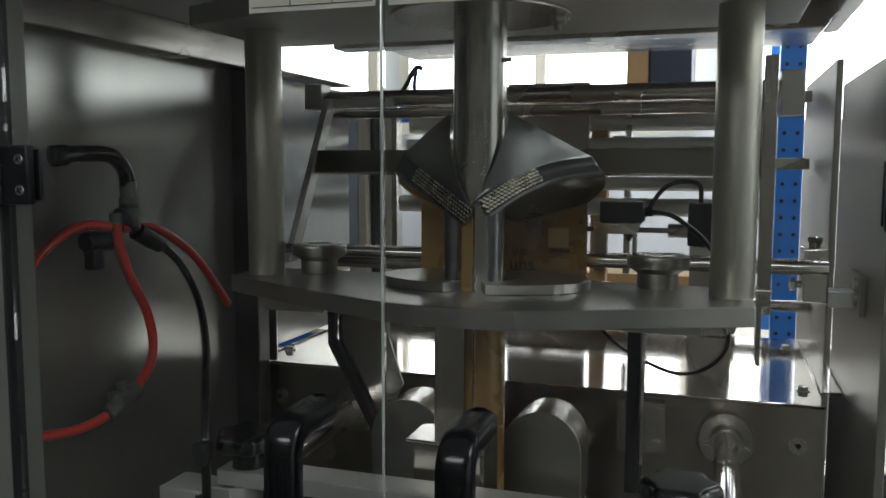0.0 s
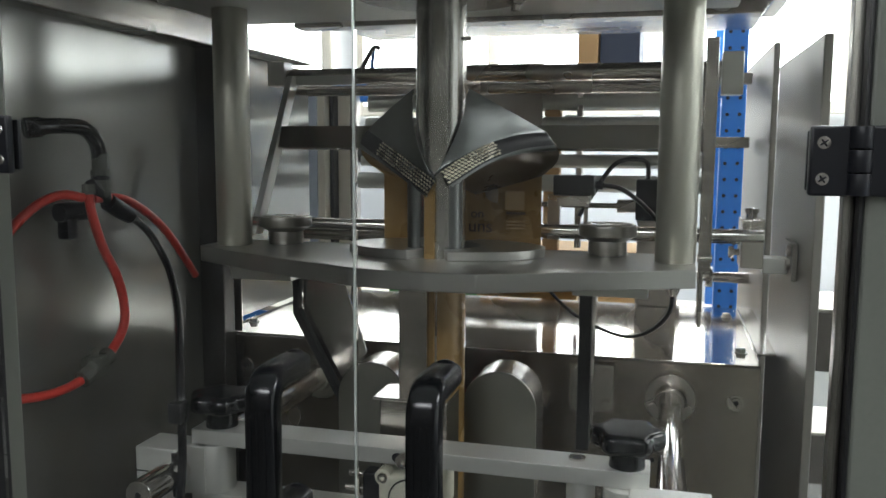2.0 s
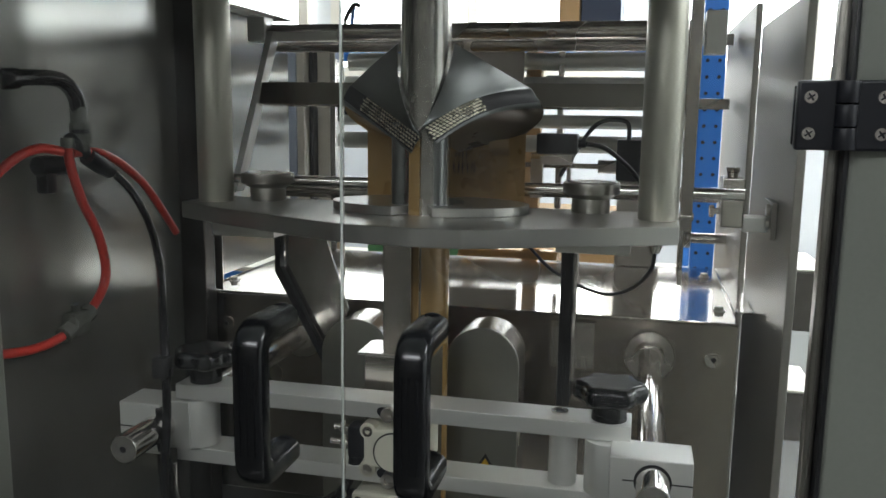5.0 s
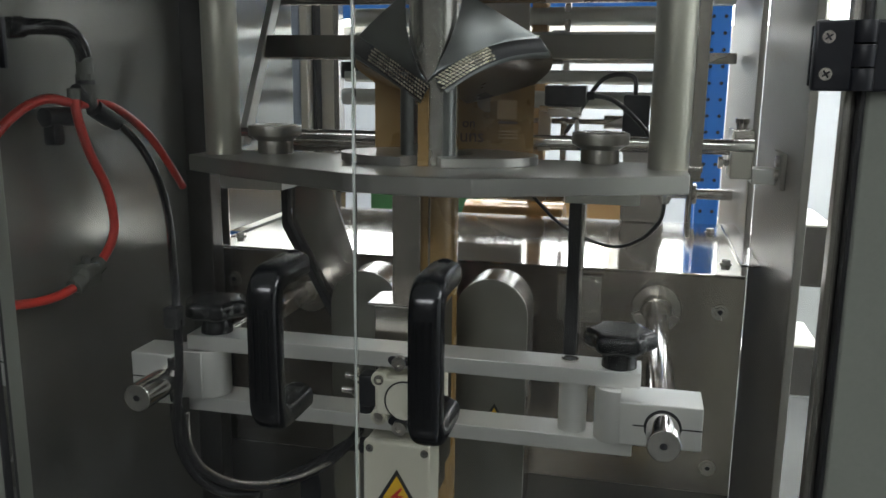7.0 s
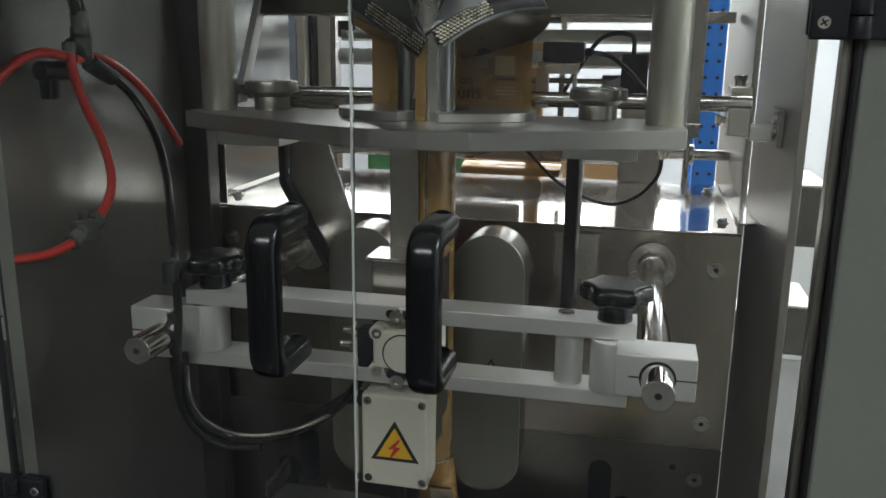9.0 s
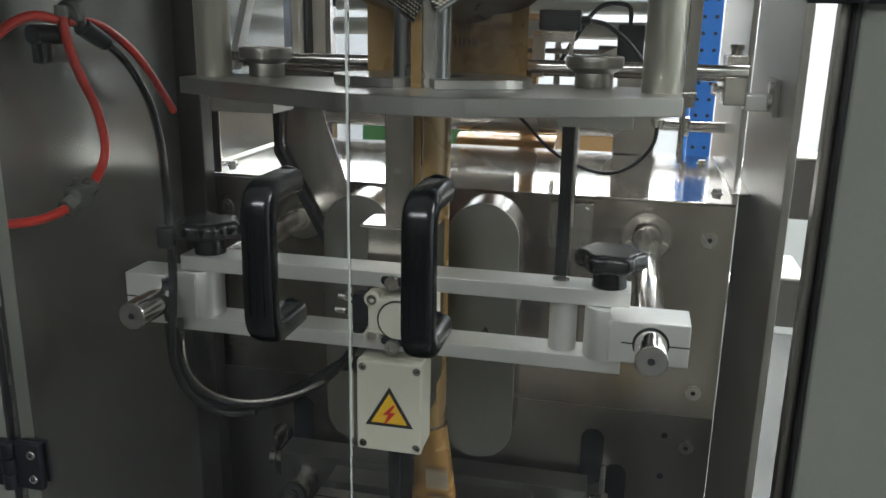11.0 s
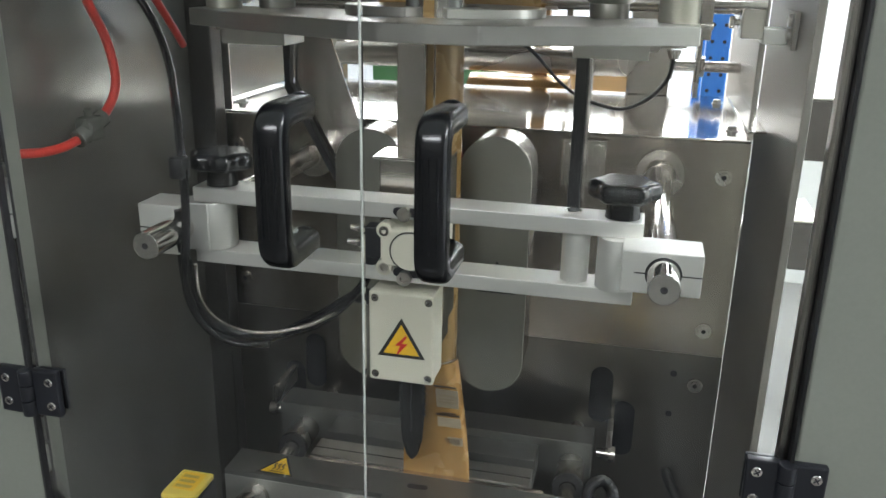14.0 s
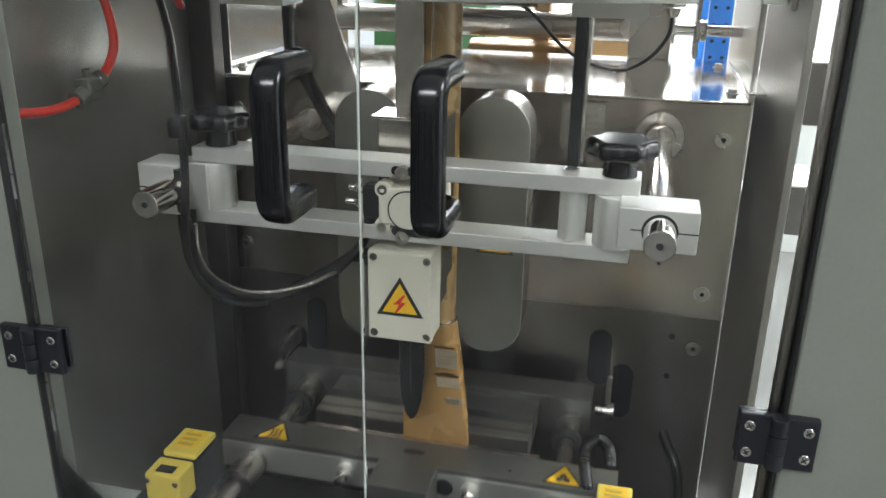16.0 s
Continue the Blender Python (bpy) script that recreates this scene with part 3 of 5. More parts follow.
hinge(0.2165, 0.916, 0.978, -1, "black hinge with four cross screws low by the grey post")
hinge(0.2165, 1.500, 1.560, -1, "black hinge with four cross screws high by the grey post")


def warning_plate(x0, x1, label):
    s = thing("warning_sticker", (x0, 0.644, 1.70), label, "sticker", "stickers on the doors")
    part("sheet", block(x0, x1, 0.6444, 0.6451, 1.697, 1.79, 0), SIGN_WHITE, s)
    w = (x1 - x0) / 3
    part("border", block(x0 + 0.003, x1 - 0.003, 0.6438, 0.6443, 1.7015, 1.7023, 0), SIGN_BLACK, s)
    for k in range(1, 3):
        part("divider", block(x0 + k * w, x0 + k * w + 0.0007, 0.6438, 0.6443, 1.7023, 1.786, 0), SIGN_BLACK, s)
    part("red_disc", ring((x0 + w * 1.45, 0.644, 1.726), FRONT, 0.016, 0.011, 0.0008, 28), SIGN_RED, s)
    for k in range(3):
        part("print_bar", block(x0 + 2.08 * w, x1 - 0.012 - 0.004 * k, 0.6438, 0.6443, 1.705 + 0.009 * k, 1.709 + 0.009 * k, 0), SIGN_BLACK, s)


warning_plate(-0.381, -0.25, "cream safety sticker with thin black boxes on the door")
warning_plate(-0.237, -0.10, "cream safety sticker with thin black boxes on the door")

# ---- forming set: plates, posts, tube, collar ----
plate_out = [(-0.625, 1.085), (-0.625, 0.985), (-0.53, 0.929), (-0.42, 0.873), (-0.323, 0.827), (-0.284, 0.819), (-0.22, 0.813), (-0.156, 0.815), (0.099, 0.930), (0.099, 1.085)]
solo("forming_plate", prism(plate_out, "z", 1.3675, 1.391, 0.0012), PLATE, (CX, 1.0, 1.3675), "thick grey aluminium plate with a bowed front edge", "plate")
top_out = [(-0.655, 1.17), (-0.655, 0.94), (-0.40, 0.86), (-0.1, 0.86), (0.15, 0.94), (0.15, 1.17)]
solo("upper_plate", prism(top_out, "z", 1.745, 1.772, 0.0012), ALU, (CX, 1.0, 1.745), "thick grey aluminium plate holding the tube", "plate")
for px, py in ((-0.582, 1.015), (0.0735, 1.0)):
    p = thing("support_post", (px, py, 1.391), "round silver anodised aluminium post", "post", "posts between the plates")
    part("post", rod((px, py, 1.3912), (px, py, 1.7448), 0.0265, 48, bevel=0.0008), POST_ALU, p)
for kx, ky in ((-0.513, 1.05), (-0.019, 1.055)):
    k = thing("clamp_knob", (kx, ky, 1.391), "turned steel clamping knob with a flared head", "knob", "knobs on the forming plate")
    part("stem", rod((kx, ky, 1.3912), (kx, ky, 1.411), 0.027, 36, bevel=0.001), KNOB_STEEL, k)
    part("neck", rod((kx, ky, 1.411), (kx, ky, 1.418), 0.027, 36, r2=0.038), KNOB_STEEL, k)
    part("head", rod((kx, ky, 1.418), (kx, ky, 1.434), 0.0405, 40, bevel=0.002), KNOB_STEEL, k)
    part("recess", ring((kx, ky, 1.4345), UP, 0.034, 0.017, 0.002, 36), STEEL, k)

tube = thing("forming_tube", (CX, 0.972, 0.88), "long worn stainless forming tube through the collar", "tube")
part("tube", rod((CX, 0.972, 0.88), (CX, 0.972, 1.7445), 0.0345, 48), TUBE_STEEL, tube)
part("seam_guide", rod((CX - 0.0285, 0.958, 1.392), (CX - 0.0285, 0.958, 1.515), 0.0145, 28), COLLAR, tube)
part("seam_guide", rod((CX + 0.0195, 0.958, 1.392), (CX + 0.0195, 0.958, 1.515), 0.0145, 28), COLLAR, tube)
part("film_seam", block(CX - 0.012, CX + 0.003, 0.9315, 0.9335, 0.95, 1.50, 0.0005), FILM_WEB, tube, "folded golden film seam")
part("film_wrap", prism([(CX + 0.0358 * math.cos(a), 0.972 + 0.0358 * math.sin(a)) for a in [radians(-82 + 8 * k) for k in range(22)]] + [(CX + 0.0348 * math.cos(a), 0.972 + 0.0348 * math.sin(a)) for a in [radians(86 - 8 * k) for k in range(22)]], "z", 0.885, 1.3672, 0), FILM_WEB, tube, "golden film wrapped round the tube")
part("front_cover", block(CX - 0.044, CX - 0.004, 0.918, 0.93, 0.95, 1.3672, 0.0015), STEEL_H, tube)
part("top_ring", rod((CX, 0.972, 1.7395), (CX, 0.972, 1.7449), 0.115, 48, bevel=0.001), STEEL_SMOOTH, tube)
part("top_ring_bolt", join(hex_head((CX + 0.098, 0.985, 1.7395), (0, 0, -1), 0.011, 0.01), rod((CX + 0.098, 0.985, 1.7295), (CX + 0.098, 0.985, 1.722), 0.006, 16)), STEEL, tube)
part("pin", rod((CX + 0.033, 0.965, 1.685), (CX + 0.043, 0.965, 1.685), 0.003, 12), STEEL, tube)


EDGE_TIP = {-1: Vector((CX + 0.006, 0.926, 1.497)), 1: Vector((CX + 0.013, 0.927, 1.509))}
EDGE_END = {-1: Vector((CX - 0.134, 1.05, 1.566)), 1: Vector((CX + 0.133, 1.055, 1.563))}


def shoulder_edge(side, s):
    """The fold line of a shoulder, bowed up and forward between tip and outer end."""
    c = EDGE_TIP[side].lerp(EDGE_END[side], s)
    bow = math.sin(math.pi * s)
    return c + Vector((0, -0.010 * bow, (0.013 if side > 0 else 0.003) * bow))


def band_row(side, s, lift):
    """Section of the turned-down band from the fold line to its lower edge."""
    e = shoulder_edge(side, s)
    d = (EDGE_END[side] - EDGE_TIP[side]).normalized()
    down = Vector((side * 0.52, 0.16, -0.80)).normalized()
    out = Vector((0, -1, 0.1)).normalized()
    width = 0.024 if side < 0 else 0.022
    row = []
    for k in range(6):
        f = k / 5
        row.append(e + down * (width * f) + out * (0.0035 * math.sin(math.pi * f) + lift))
    return row


def collar_wing(side):
    """One shoulder of the forming collar: neck curve to fold line, then the band rolled under."""
    bm = bmesh.new()
    nu, nv = 14, 30
    grid = []
    for j in range(nv + 1):
        s = j / nv
        a = radians(-88 + 88 * s)
        neck = Vector((CX + side * 0.0385 * math.cos(a), 0.972 + 0.0385 * math.sin(a), 1.502 + 0.118 * (s ** 1.1)))
        edge = shoulder_edge(side, s)
        row = []
        for i in range(nu + 1):
            u = i / nu
            p = neck.lerp(edge, u)
            p.y -= 0.006 * math.sin(math.pi * u) * s
            row.append(p)
        band = band_row(side, s, 0)
        row += band[1:]
        low = band[-1]
        roll = 0.0015 + 0.005 * s ** 2
        for k in range(1, 8):
            b = radians(26 * k)
            row.append(low + Vector((side * 0.4 * roll * math.sin(b), roll * (1 - math.cos(b)), -roll * math.sin(b))))
        grid.append([bm.verts.new(p) for p in row])
    for j in range(nv):
        for i in range(len(grid[0]) - 1):
            bm.faces.new((grid[j][i], grid[j][i + 1], grid[j + 1][i + 1], grid[j + 1][i]))
    bmesh.ops.recalc_face_normals(bm, faces=bm.faces)
    bmesh.ops.solidify(bm, geom=bm.faces[:], thickness=0.0016)
    return bm


def tape_beads(side):
    """Raised beads of the embossed tape along a band."""
    bm = bmesh.new()
    d = (EDGE_END[side] - EDGE_TIP[side]).normalized()
    n = Vector((0, -1, 0.1)).normalized()
    reach = 0.50 if side > 0 else 0.72
    count = 16 if side > 0 else 22
    for j in range(count):
        for r in range(5):
            s = 0.012 + reach * (j + (0.5 if r % 2 else 0)) / count
            row = band_row(side, s, 0.0042)
            f = 0.4 + r * 0.95
            c = row[int(f)].lerp(row[int(f) + 1], f - int(f))
            up = d.cross(n).normalized()
            w, h = 0.0039, 0.0019
            vs = [bm.verts.new(p) for p in (c + d * w + up * 0.0006, c + up * h, c - d * w - up * 0.0006, c - up * h)] + [bm.verts.new(c + n * 0.0016)]
            for k in range(4):
                bm.faces.new((vs[k], vs[(k + 1) % 4], vs[4]))
            bm.faces.new(vs[:4][::-1])
    bmesh.ops.recalc_face_normals(bm, faces=bm.faces)
    return bm


def tape_band(side):
    """The dark backing of the embossed tape, over the whole band."""
    bm = bmesh.new()
    rows = [[bm.verts.new(p) for p in band_row(side, j / 30, 0.0034)] for j in range(31)]
    for a, b in zip(rows, rows[1:]):
        for k in range(5):
            bm.faces.new((a[k], a[k + 1], b[k + 1], b[k]))
    bmesh.ops.recalc_face_normals(bm, faces=bm.faces)
    bmesh.ops.solidify(bm, geom=bm.faces[:], thickness=0.0006)
    return bm


collar = thing("forming_collar", (CX, 0.98, 1.40), "dark satin steel forming collar with two folded shoulders", "collar")
for side in (-1, 1):
    w = part("shoulder", collar_wing(side), COLLAR, collar)
    part("tape_backing", tape_band(side), BLACK_BAR, w)
    tagged(part("embossed_tape", tape_beads(side), EMBOSSED, w, "golden beaded tape on the edge"), kind="stuff")
for side, a0 in ((-1, 100), (1, -80)):
    pts = [(CX + 0.05 * math.cos(a), 1.0 + 0.05 * math.sin(a)) for a in [radians(a0 + 7.5 * k) for k in range(22)]] + [(CX + 0.142 * math.cos(a), 1.0 + 0.085 * math.sin(a)) for a in [radians(a0 + 157 - 7.5 * k) for k in range(22)]]
    part("base_ring", prism(pts, "z", 1.3915, 1.404, 0.0008), PLATE, collar)

film = thing("film_web", (CX, 1.1, 1.2), "golden printed packaging film rising to the collar", "film")


def film_curve(u):
    """Plan of the web: flat in the middle, curling forward at both sides."""
    x = CX + 0.002 + u * 0.122
    return x, 1.118 - 0.035 * abs(u) ** 3


sheet = [film_curve(-1 + 2 * k / 24) for k in range(25)]
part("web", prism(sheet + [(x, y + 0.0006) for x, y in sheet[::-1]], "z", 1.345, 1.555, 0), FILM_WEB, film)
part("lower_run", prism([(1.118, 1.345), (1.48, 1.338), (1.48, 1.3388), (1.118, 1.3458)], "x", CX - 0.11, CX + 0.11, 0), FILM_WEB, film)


def text_mesh(words, size, place, material, name, parent, depth=0.0003):
    """Built-in lettering facing the front, its lower left corner at place."""
    cu = bpy.data.curves.new("letters", "FONT")
    cu.body, cu.size, cu.extrude = words, size, depth
    tmp = bpy.data.objects.new("letters", cu)
    scene.collection.objects.link(tmp)
    bpy.context.view_layer.update()
    me = bpy.data.meshes.new_from_object(tmp.evaluated_get(bpy.context.evaluated_depsgraph_get()))
    bpy.data.objects.remove(tmp)
    bm = bmesh.new()
    bm.from_mesh(me)
    bpy.data.meshes.remove(me)
    bmesh.ops.transform(bm, matrix=pose(*place, 90, 0, 0), verts=bm.verts)
    return part(name, bm, material, parent)


PITCH = 0.13  # length of film drawn in one stroke


def film_rise(side):
    """The film running from the top of the web up to a shoulder's lower edge."""
    bm = bmesh.new()
    rows = []
    for j in range(25):
        s = j / 24
        low = band_row(side, s, 0)[-1] + Vector((0, 0.004, 0.004))
        x, y = film_curve(side * (0.12 + 0.88 * s))
        foot = Vector((x, y - 0.001, 1.47 + 0.03 * s))
        row = []
        for k in range(9):
            f = k / 8
            p = low.lerp(foot, f)
            p.x += side * 0.014 * s * math.sin(math.pi * f)
            row.append(bm.verts.new(p))
        rows.append(row)
    for a, b in zip(rows, rows[1:]):
        for k in range(8):
            bm.faces.new((a[k], a[k + 1], b[k + 1], b[k]))
    bmesh.ops.recalc_face_normals(bm, faces=bm.faces)
    bmesh.ops.solidify(bm, geom=bm.faces[:], thickness=0.0006)
    return bm


for side in (-1, 1):
    # right side takes the shadowed colour, left side the web colour
    part("rising_film", film_rise(side), FILM_RISE if side > 0 else FILM_WEB, film, "printed film darkened for the shade under the collar" if side > 0 else "")
web_print = thing("film_print", (CX, 1.1, 1.45), "dark and pale print on the golden film", "print")
for rep in (0,):
    z = rep * PITCH
    part("picture", rod((CX + 0.05, 1.1155, 1.475 + z), (CX + 0.05, 1.1168, 1.475 + z), 0.018, 20), FILM_PHOTO, web_print, "grey brown printed picture")
    part("pale_panel", block(CX + 0.066, CX + 0.103, 1.102, 1.1028, 1.448 + z, 1.476 + z, 0), FILM_PALE, web_print)
    for k, (w, dz, h) in enumerate(((0.030, 0.0, 0.004), (0.036, -0.012, 0.002), (0.036, -0.017, 0.002), (0.034, -0.022, 0.002))):
        part("print_bar", block(CX + 0.068, CX + 0.068 + w, 1.1010, 1.1016, 1.441 + z + dz, 1.441 + z + dz + h, 0), FILM_DARK if k == 0 else FILM_PALE, web_print)
    text_mesh("uns", 0.028, (CX + 0.006, 1.1140, 1.412 + z), FILM_DARK, "lettering", web_print)
    text_mesh("on", 0.020, (CX + 0.010, 1.1140, 1.434 + z), FILM_DARK, "lettering", web_print)

# ---- bag under the tube ----
bag = thing("filled_bag", (CX, 0.985, 0.70), "golden film bag hanging below the tube", "bag")


def bag_body():
    bm = bmesh.new()
    rings = []
    rows = ((0.885, 0.0355, 0.0355), (0.86, 0.037, 0.034), (0.82, 0.042, 0.025), (0.76, 0.049, 0.016), (0.70, 0.054, 0.006), (0.655, 0.0555, 0.002), (0.56, 0.0555, 0.0015), (0.48, 0.053, 0.008))
    for z, a, b in rows:
        y = 0.972 + (0.885 - z) * 0.06
        rings.append([bm.verts.new((CX + 0.004 + a * math.copysign(abs(math.cos(t)) ** 0.8, math.cos(t)) + 0.0012 * math.sin(7 * t + z * 90), y + b * math.sin(t), z)) for t in [2 * math.pi * k / 40 for k in range(40)]])
    for r0, r1 in zip(rings, rings[1:]):
        for k in range(40):
            bm.faces.new((r0[k], r0[(k + 1) % 40], r1[(k + 1) % 40], r1[k]))
    bm.faces.new(rings[-1])
    bmesh.ops.recalc_face_normals(bm, faces=bm.faces)
    return bm


part("bag_film", bag_body(), FILM, bag)
part("top_fold", ring((CX + 0.002, 0.973, 0.884), UP, 0.0375, 0.035, 0.007), STEEL, bag, "steel tube end ring")
bag_print = thing("bag_print", (CX, 0.95, 0.80), "pale label print on the golden bag", "print")
SLOPE = Vector((0, 0.034, -0.13))
for rep in (0,):
    o = SLOPE * (-rep)
    for x0, x1, zz, h, mat in ((0.004, 0.038, 0.846, 0.003, FILM_DARK), (0.006, 0.041, 0.806, 0.036, LABEL_PALE), (0.010, 0.036, 0.829, 0.0025, FILM_PALE), (0.010, 0.034, 0.822, 0.0018, FILM_PALE), (0.010, 0.036, 0.816, 0.0018, FILM_PALE), (0.004, 0.042, 0.789, 0.0035, FILM_DARK), (0.012, 0.036, 0.794, 0.002, FILM_DARK), (0.006, 0.043, 0.766, 0.019, LABEL_PALE), (0.012, 0.045, 0.728, 0.017, LABEL_PALE)) + tuple((0.016 + 0.0032 * k, 0.0178 + 0.0032 * k, 0.731, 0.011, FILM_DARK) for k in range(8)):
        y = 0.9445 + (0.838 - zz) * 0.262
        bm = block(CX + x0 + 0.005, CX + x1 + 0.005, y - (0.0018 if mat is FILM_DARK else 0.0012), y - 0.0004, zz, zz + h, 0)
        for v in bm.verts:
            v.co.y -= (v.co.z - zz) * 0.262
        bmesh.ops.translate(bm, verts=bm.verts, vec=o)
        part("label_block", bm, mat, bag_print)

# ---- vertical sealing unit with its two bars ----
seal = thing("sealing_bar_frame", (CX, 0.81, 1.08), "milled aluminium double bar frame clamped on two rods", "seal frame")
part("upper_bar", block(-0.528, 0.052, 0.79, 0.838, 1.1555, 1.1755, 0.0012), ALU_BAR, seal)
part("lower_bar", block(-0.530, 0.046, 0.79, 0.838, 1.0715, 1.0905, 0.0012), ALU_BAR, seal)
part("left_clamp", block(-0.595, -0.537, 0.765, 0.82, 1.087, 1.1545, 0.002), ALU_BAR, seal)
part("left_clamp_slit", block(-0.5955, -0.562, 0.7644, 0.7652, 1.1215, 1.1232, 0), BLACK_BAR, seal)
part("right_clamp", block(0.030, 0.120, 0.745, 0.80, 1.106, 1.1570, 0.002), ALU_BAR, seal)
part("right_clamp_slit", block(0.045, 0.1205, 0.7443, 0.7452, 1.130, 1.1315, 0), BLACK_BAR, seal)
part("right_clamp_bore", ring((0.0775, 0.7447, 1.131), FRONT, 0.0205, 0.0175, 0.0014), BLACK_BAR, seal)
part("left_pivot", join(rod((-0.508, 0.812, 1.091), (-0.508, 0.812, 1.155), 0.0275, 40, bevel=0.001), block(-0.546, -0.505, 0.782, 0.83, 1.091, 1.155, 0.001)), ALU_BAR, seal)
part("left_pillar", rod((-0.435, 0.814, 1.091), (-0.435, 0.814, 1.155), 0.0135, 28), ALU_BAR, seal)
part("right_pillar", rod((-0.0265, 0.814, 1.091), (-0.0265, 0.814, 1.155), 0.0170, 28), ALU_BAR, seal)
part("right_pivot", rod((0.024, 0.80, 1.091), (0.024, 0.80, 1.155), 0.024, 40, bevel=0.001), ALU_BAR, seal)
for ix in (-0.032, -0.437):
    part("insert", ring((ix, 0.818, 1.1765), UP, 0.0105, 0.0065, 0.003, 28), CHROME, seal)
    part("insert_hole", rod((ix, 0.818, 1.1752), (ix, 0.818, 1.1768), 0.0065, 6), MATT_BLACK, seal)
part("cap_screw", socket_head((-0.237, 0.79, 1.164), FRONT, 0.0092, 0.009), STEEL, seal)
part("cap_screw", socket_head((-0.237, 0.79, 1.079), FRONT, 0.0092, 0.009), STEEL, seal)
for sz in (1.165, 1.085):
    pts = [(-0.247 + 0.006 * math.cos(a), sz + 0.006 * math.sin(a)) for a in [radians(90 + 18 * k) for k in range(11)]] + [(-0.2, sz - 0.006), (-0.2, sz + 0.006)]
    part("slot", prism(pts, "y", 0.7893, 0.7901, 0), MATT_BLACK, seal)


def star_knob(x, y, z):
    k = thing("lobe_knob", (x, y, z), "black plastic lobed clamping knob on the bar", "knob", "knobs on the sealing frame")
    pts = [((0.0400 + 0.0035 * math.cos(6 * a)) * math.cos(a), (0.0400 + 0.0035 * math.cos(6 * a)) * math.sin(a)) for a in [2 * math.pi * i / 60 for i in range(60)]]
    bm = prism([(x + u, y + v) for u, v in pts], "z", z + 0.022, z + 0.045, 0)
    rim = [e for e in bm.edges if abs(e.verts[0].co.z - e.verts[1].co.z) < 1e-6]
    bmesh.ops.bevel(bm, geom=rim, offset=0.008, segments=3, affect="EDGES", profile=0.5)
    part("head", bm, BLACK, k)
    part("stem", rod((x, y, z), (x, y, z + 0.026), 0.021, 28, r2=0.0185), BLACK, k)


star_knob(0.026, 0.812, 1.1757)
star_knob(-0.497, 0.815, 1.1757)

act = thing("air_cylinder", (CX, 0.79, 1.121), "short square aluminium air cylinder with four corner screws", "air cylinder")
part("body", block(-0.268, -0.190, 0.781, 0.855, 1.0945, 1.1445, 0.004), CREAM, act)
part("boss_groove", ring((-0.229, 0.7806, 1.1165), FRONT, 0.0262, 0.0243, 0.0014), BLACK_BAR, act)
part("face_boss", rod((-0.229, 0.7812, 1.1165), (-0.229, 0.7785, 1.1165), 0.024, 40, bevel=0.0008), CREAM, act)
for sx, sz in ((-0.2625, 1.141), (-0.2635, 1.092), (-0.198, 1.141), (-0.198, 1.092)):
    part("ear", rod((sx, 0.783, sz), (sx, 0.80, sz), 0.0105, 24), CREAM, act)
    part("screw", socket_head((sx, 0.783, sz), FRONT, 0.0065, 0.003), STEEL, act)
part("port_fitting", join(block(-0.292, -0.268, 0.79, 0.815, 1.10, 1.142, 0.003), rod((-0.284, 0.80, 1.10), (-0.286, 0.80, 1.075), 0.009, 16)), MATT_BLACK, act)
part("adjuster", join(rod((-0.292, 0.80, 1.136), (-0.312, 0.80, 1.136), 0.004, 14), hex_head((-0.299, 0.80, 1.136), (-1, 0, 0), 0.0065, 0.005), rod((-0.292, 0.80, 1.117), (-0.317, 0.80, 1.117), 0.004, 14), hex_head((-0.297, 0.80, 1.117), (-1, 0, 0), 0.0075, 0.006)), STEEL, act)
sealbar = thing("vertical_seal_bar", (CX, 0.88, 0.95), "grey steel heated bar facing the tube", "seal bar")
part("bar", block(-0.292, -0.205, 0.856, 0.905, 0.955, 1.215, 0.002), STEEL_H, sealbar)
part("top_plate", block(-0.300, -0.20, 0.852, 0.916, 1.2153, 1.219, 0.0008), STEEL_SMOOTH, sealbar)
part("side_plate", block(-0.2045, -0.200, 0.85, 0.915, 0.99, 1.2148, 0.001), STEEL_H, sealbar)
part("insulator", block(-0.29, -0.21, 0.906, 0.917, 0.955, 1.2145, 0.001), MATT_BLACK, sealbar)

jbox = thing("junction_box", (-0.2385, 0.80, 0.935), "cream plastic junction box with a yellow shock warning", "junction box")
part("lid", block(-0.2815, -0.1955, 0.775, 0.790, 0.9365, 1.0615, 0.003), CREAM, jbox)
part("base", block(-0.2805, -0.1965, 0.7905, 0.830, 0.9375, 1.0605, 0.002), CREAM, jbox)
part("bracket", block(-0.262, -0.205, 0.8305, 0.8555, 0.96, 1.0, 0.001), STEEL, jbox)
for sx in (-0.273, -0.202):
    for sz in (0.946, 1.053):
        s = part("screw", rod((sx, 0.7752, sz), (sx, 0.7738, sz), 0.0052, 20), STEEL, jbox)
        part("recess", cross_recess((sx, 0.7751, sz), FRONT, 0.0048), MATT_BLACK, s)


def triangle_sign(parent, centre, size, material, front=True, grow=0.0):
    h = size * 0.866
    pts = [(-size / 2 - grow, -h / 3 - grow * 0.577), (size / 2 + grow, -h / 3 - grow * 0.577), (0, 2 * h / 3 + grow * 1.155)]
    x, y, z = centre
    return prism([(x + u, z + v) for u, v in pts], "y", y - 0.0003, y, 0) if front else prism([(x + u, y + v) for u, v in pts], "z", z, z + 0.0003, 0)


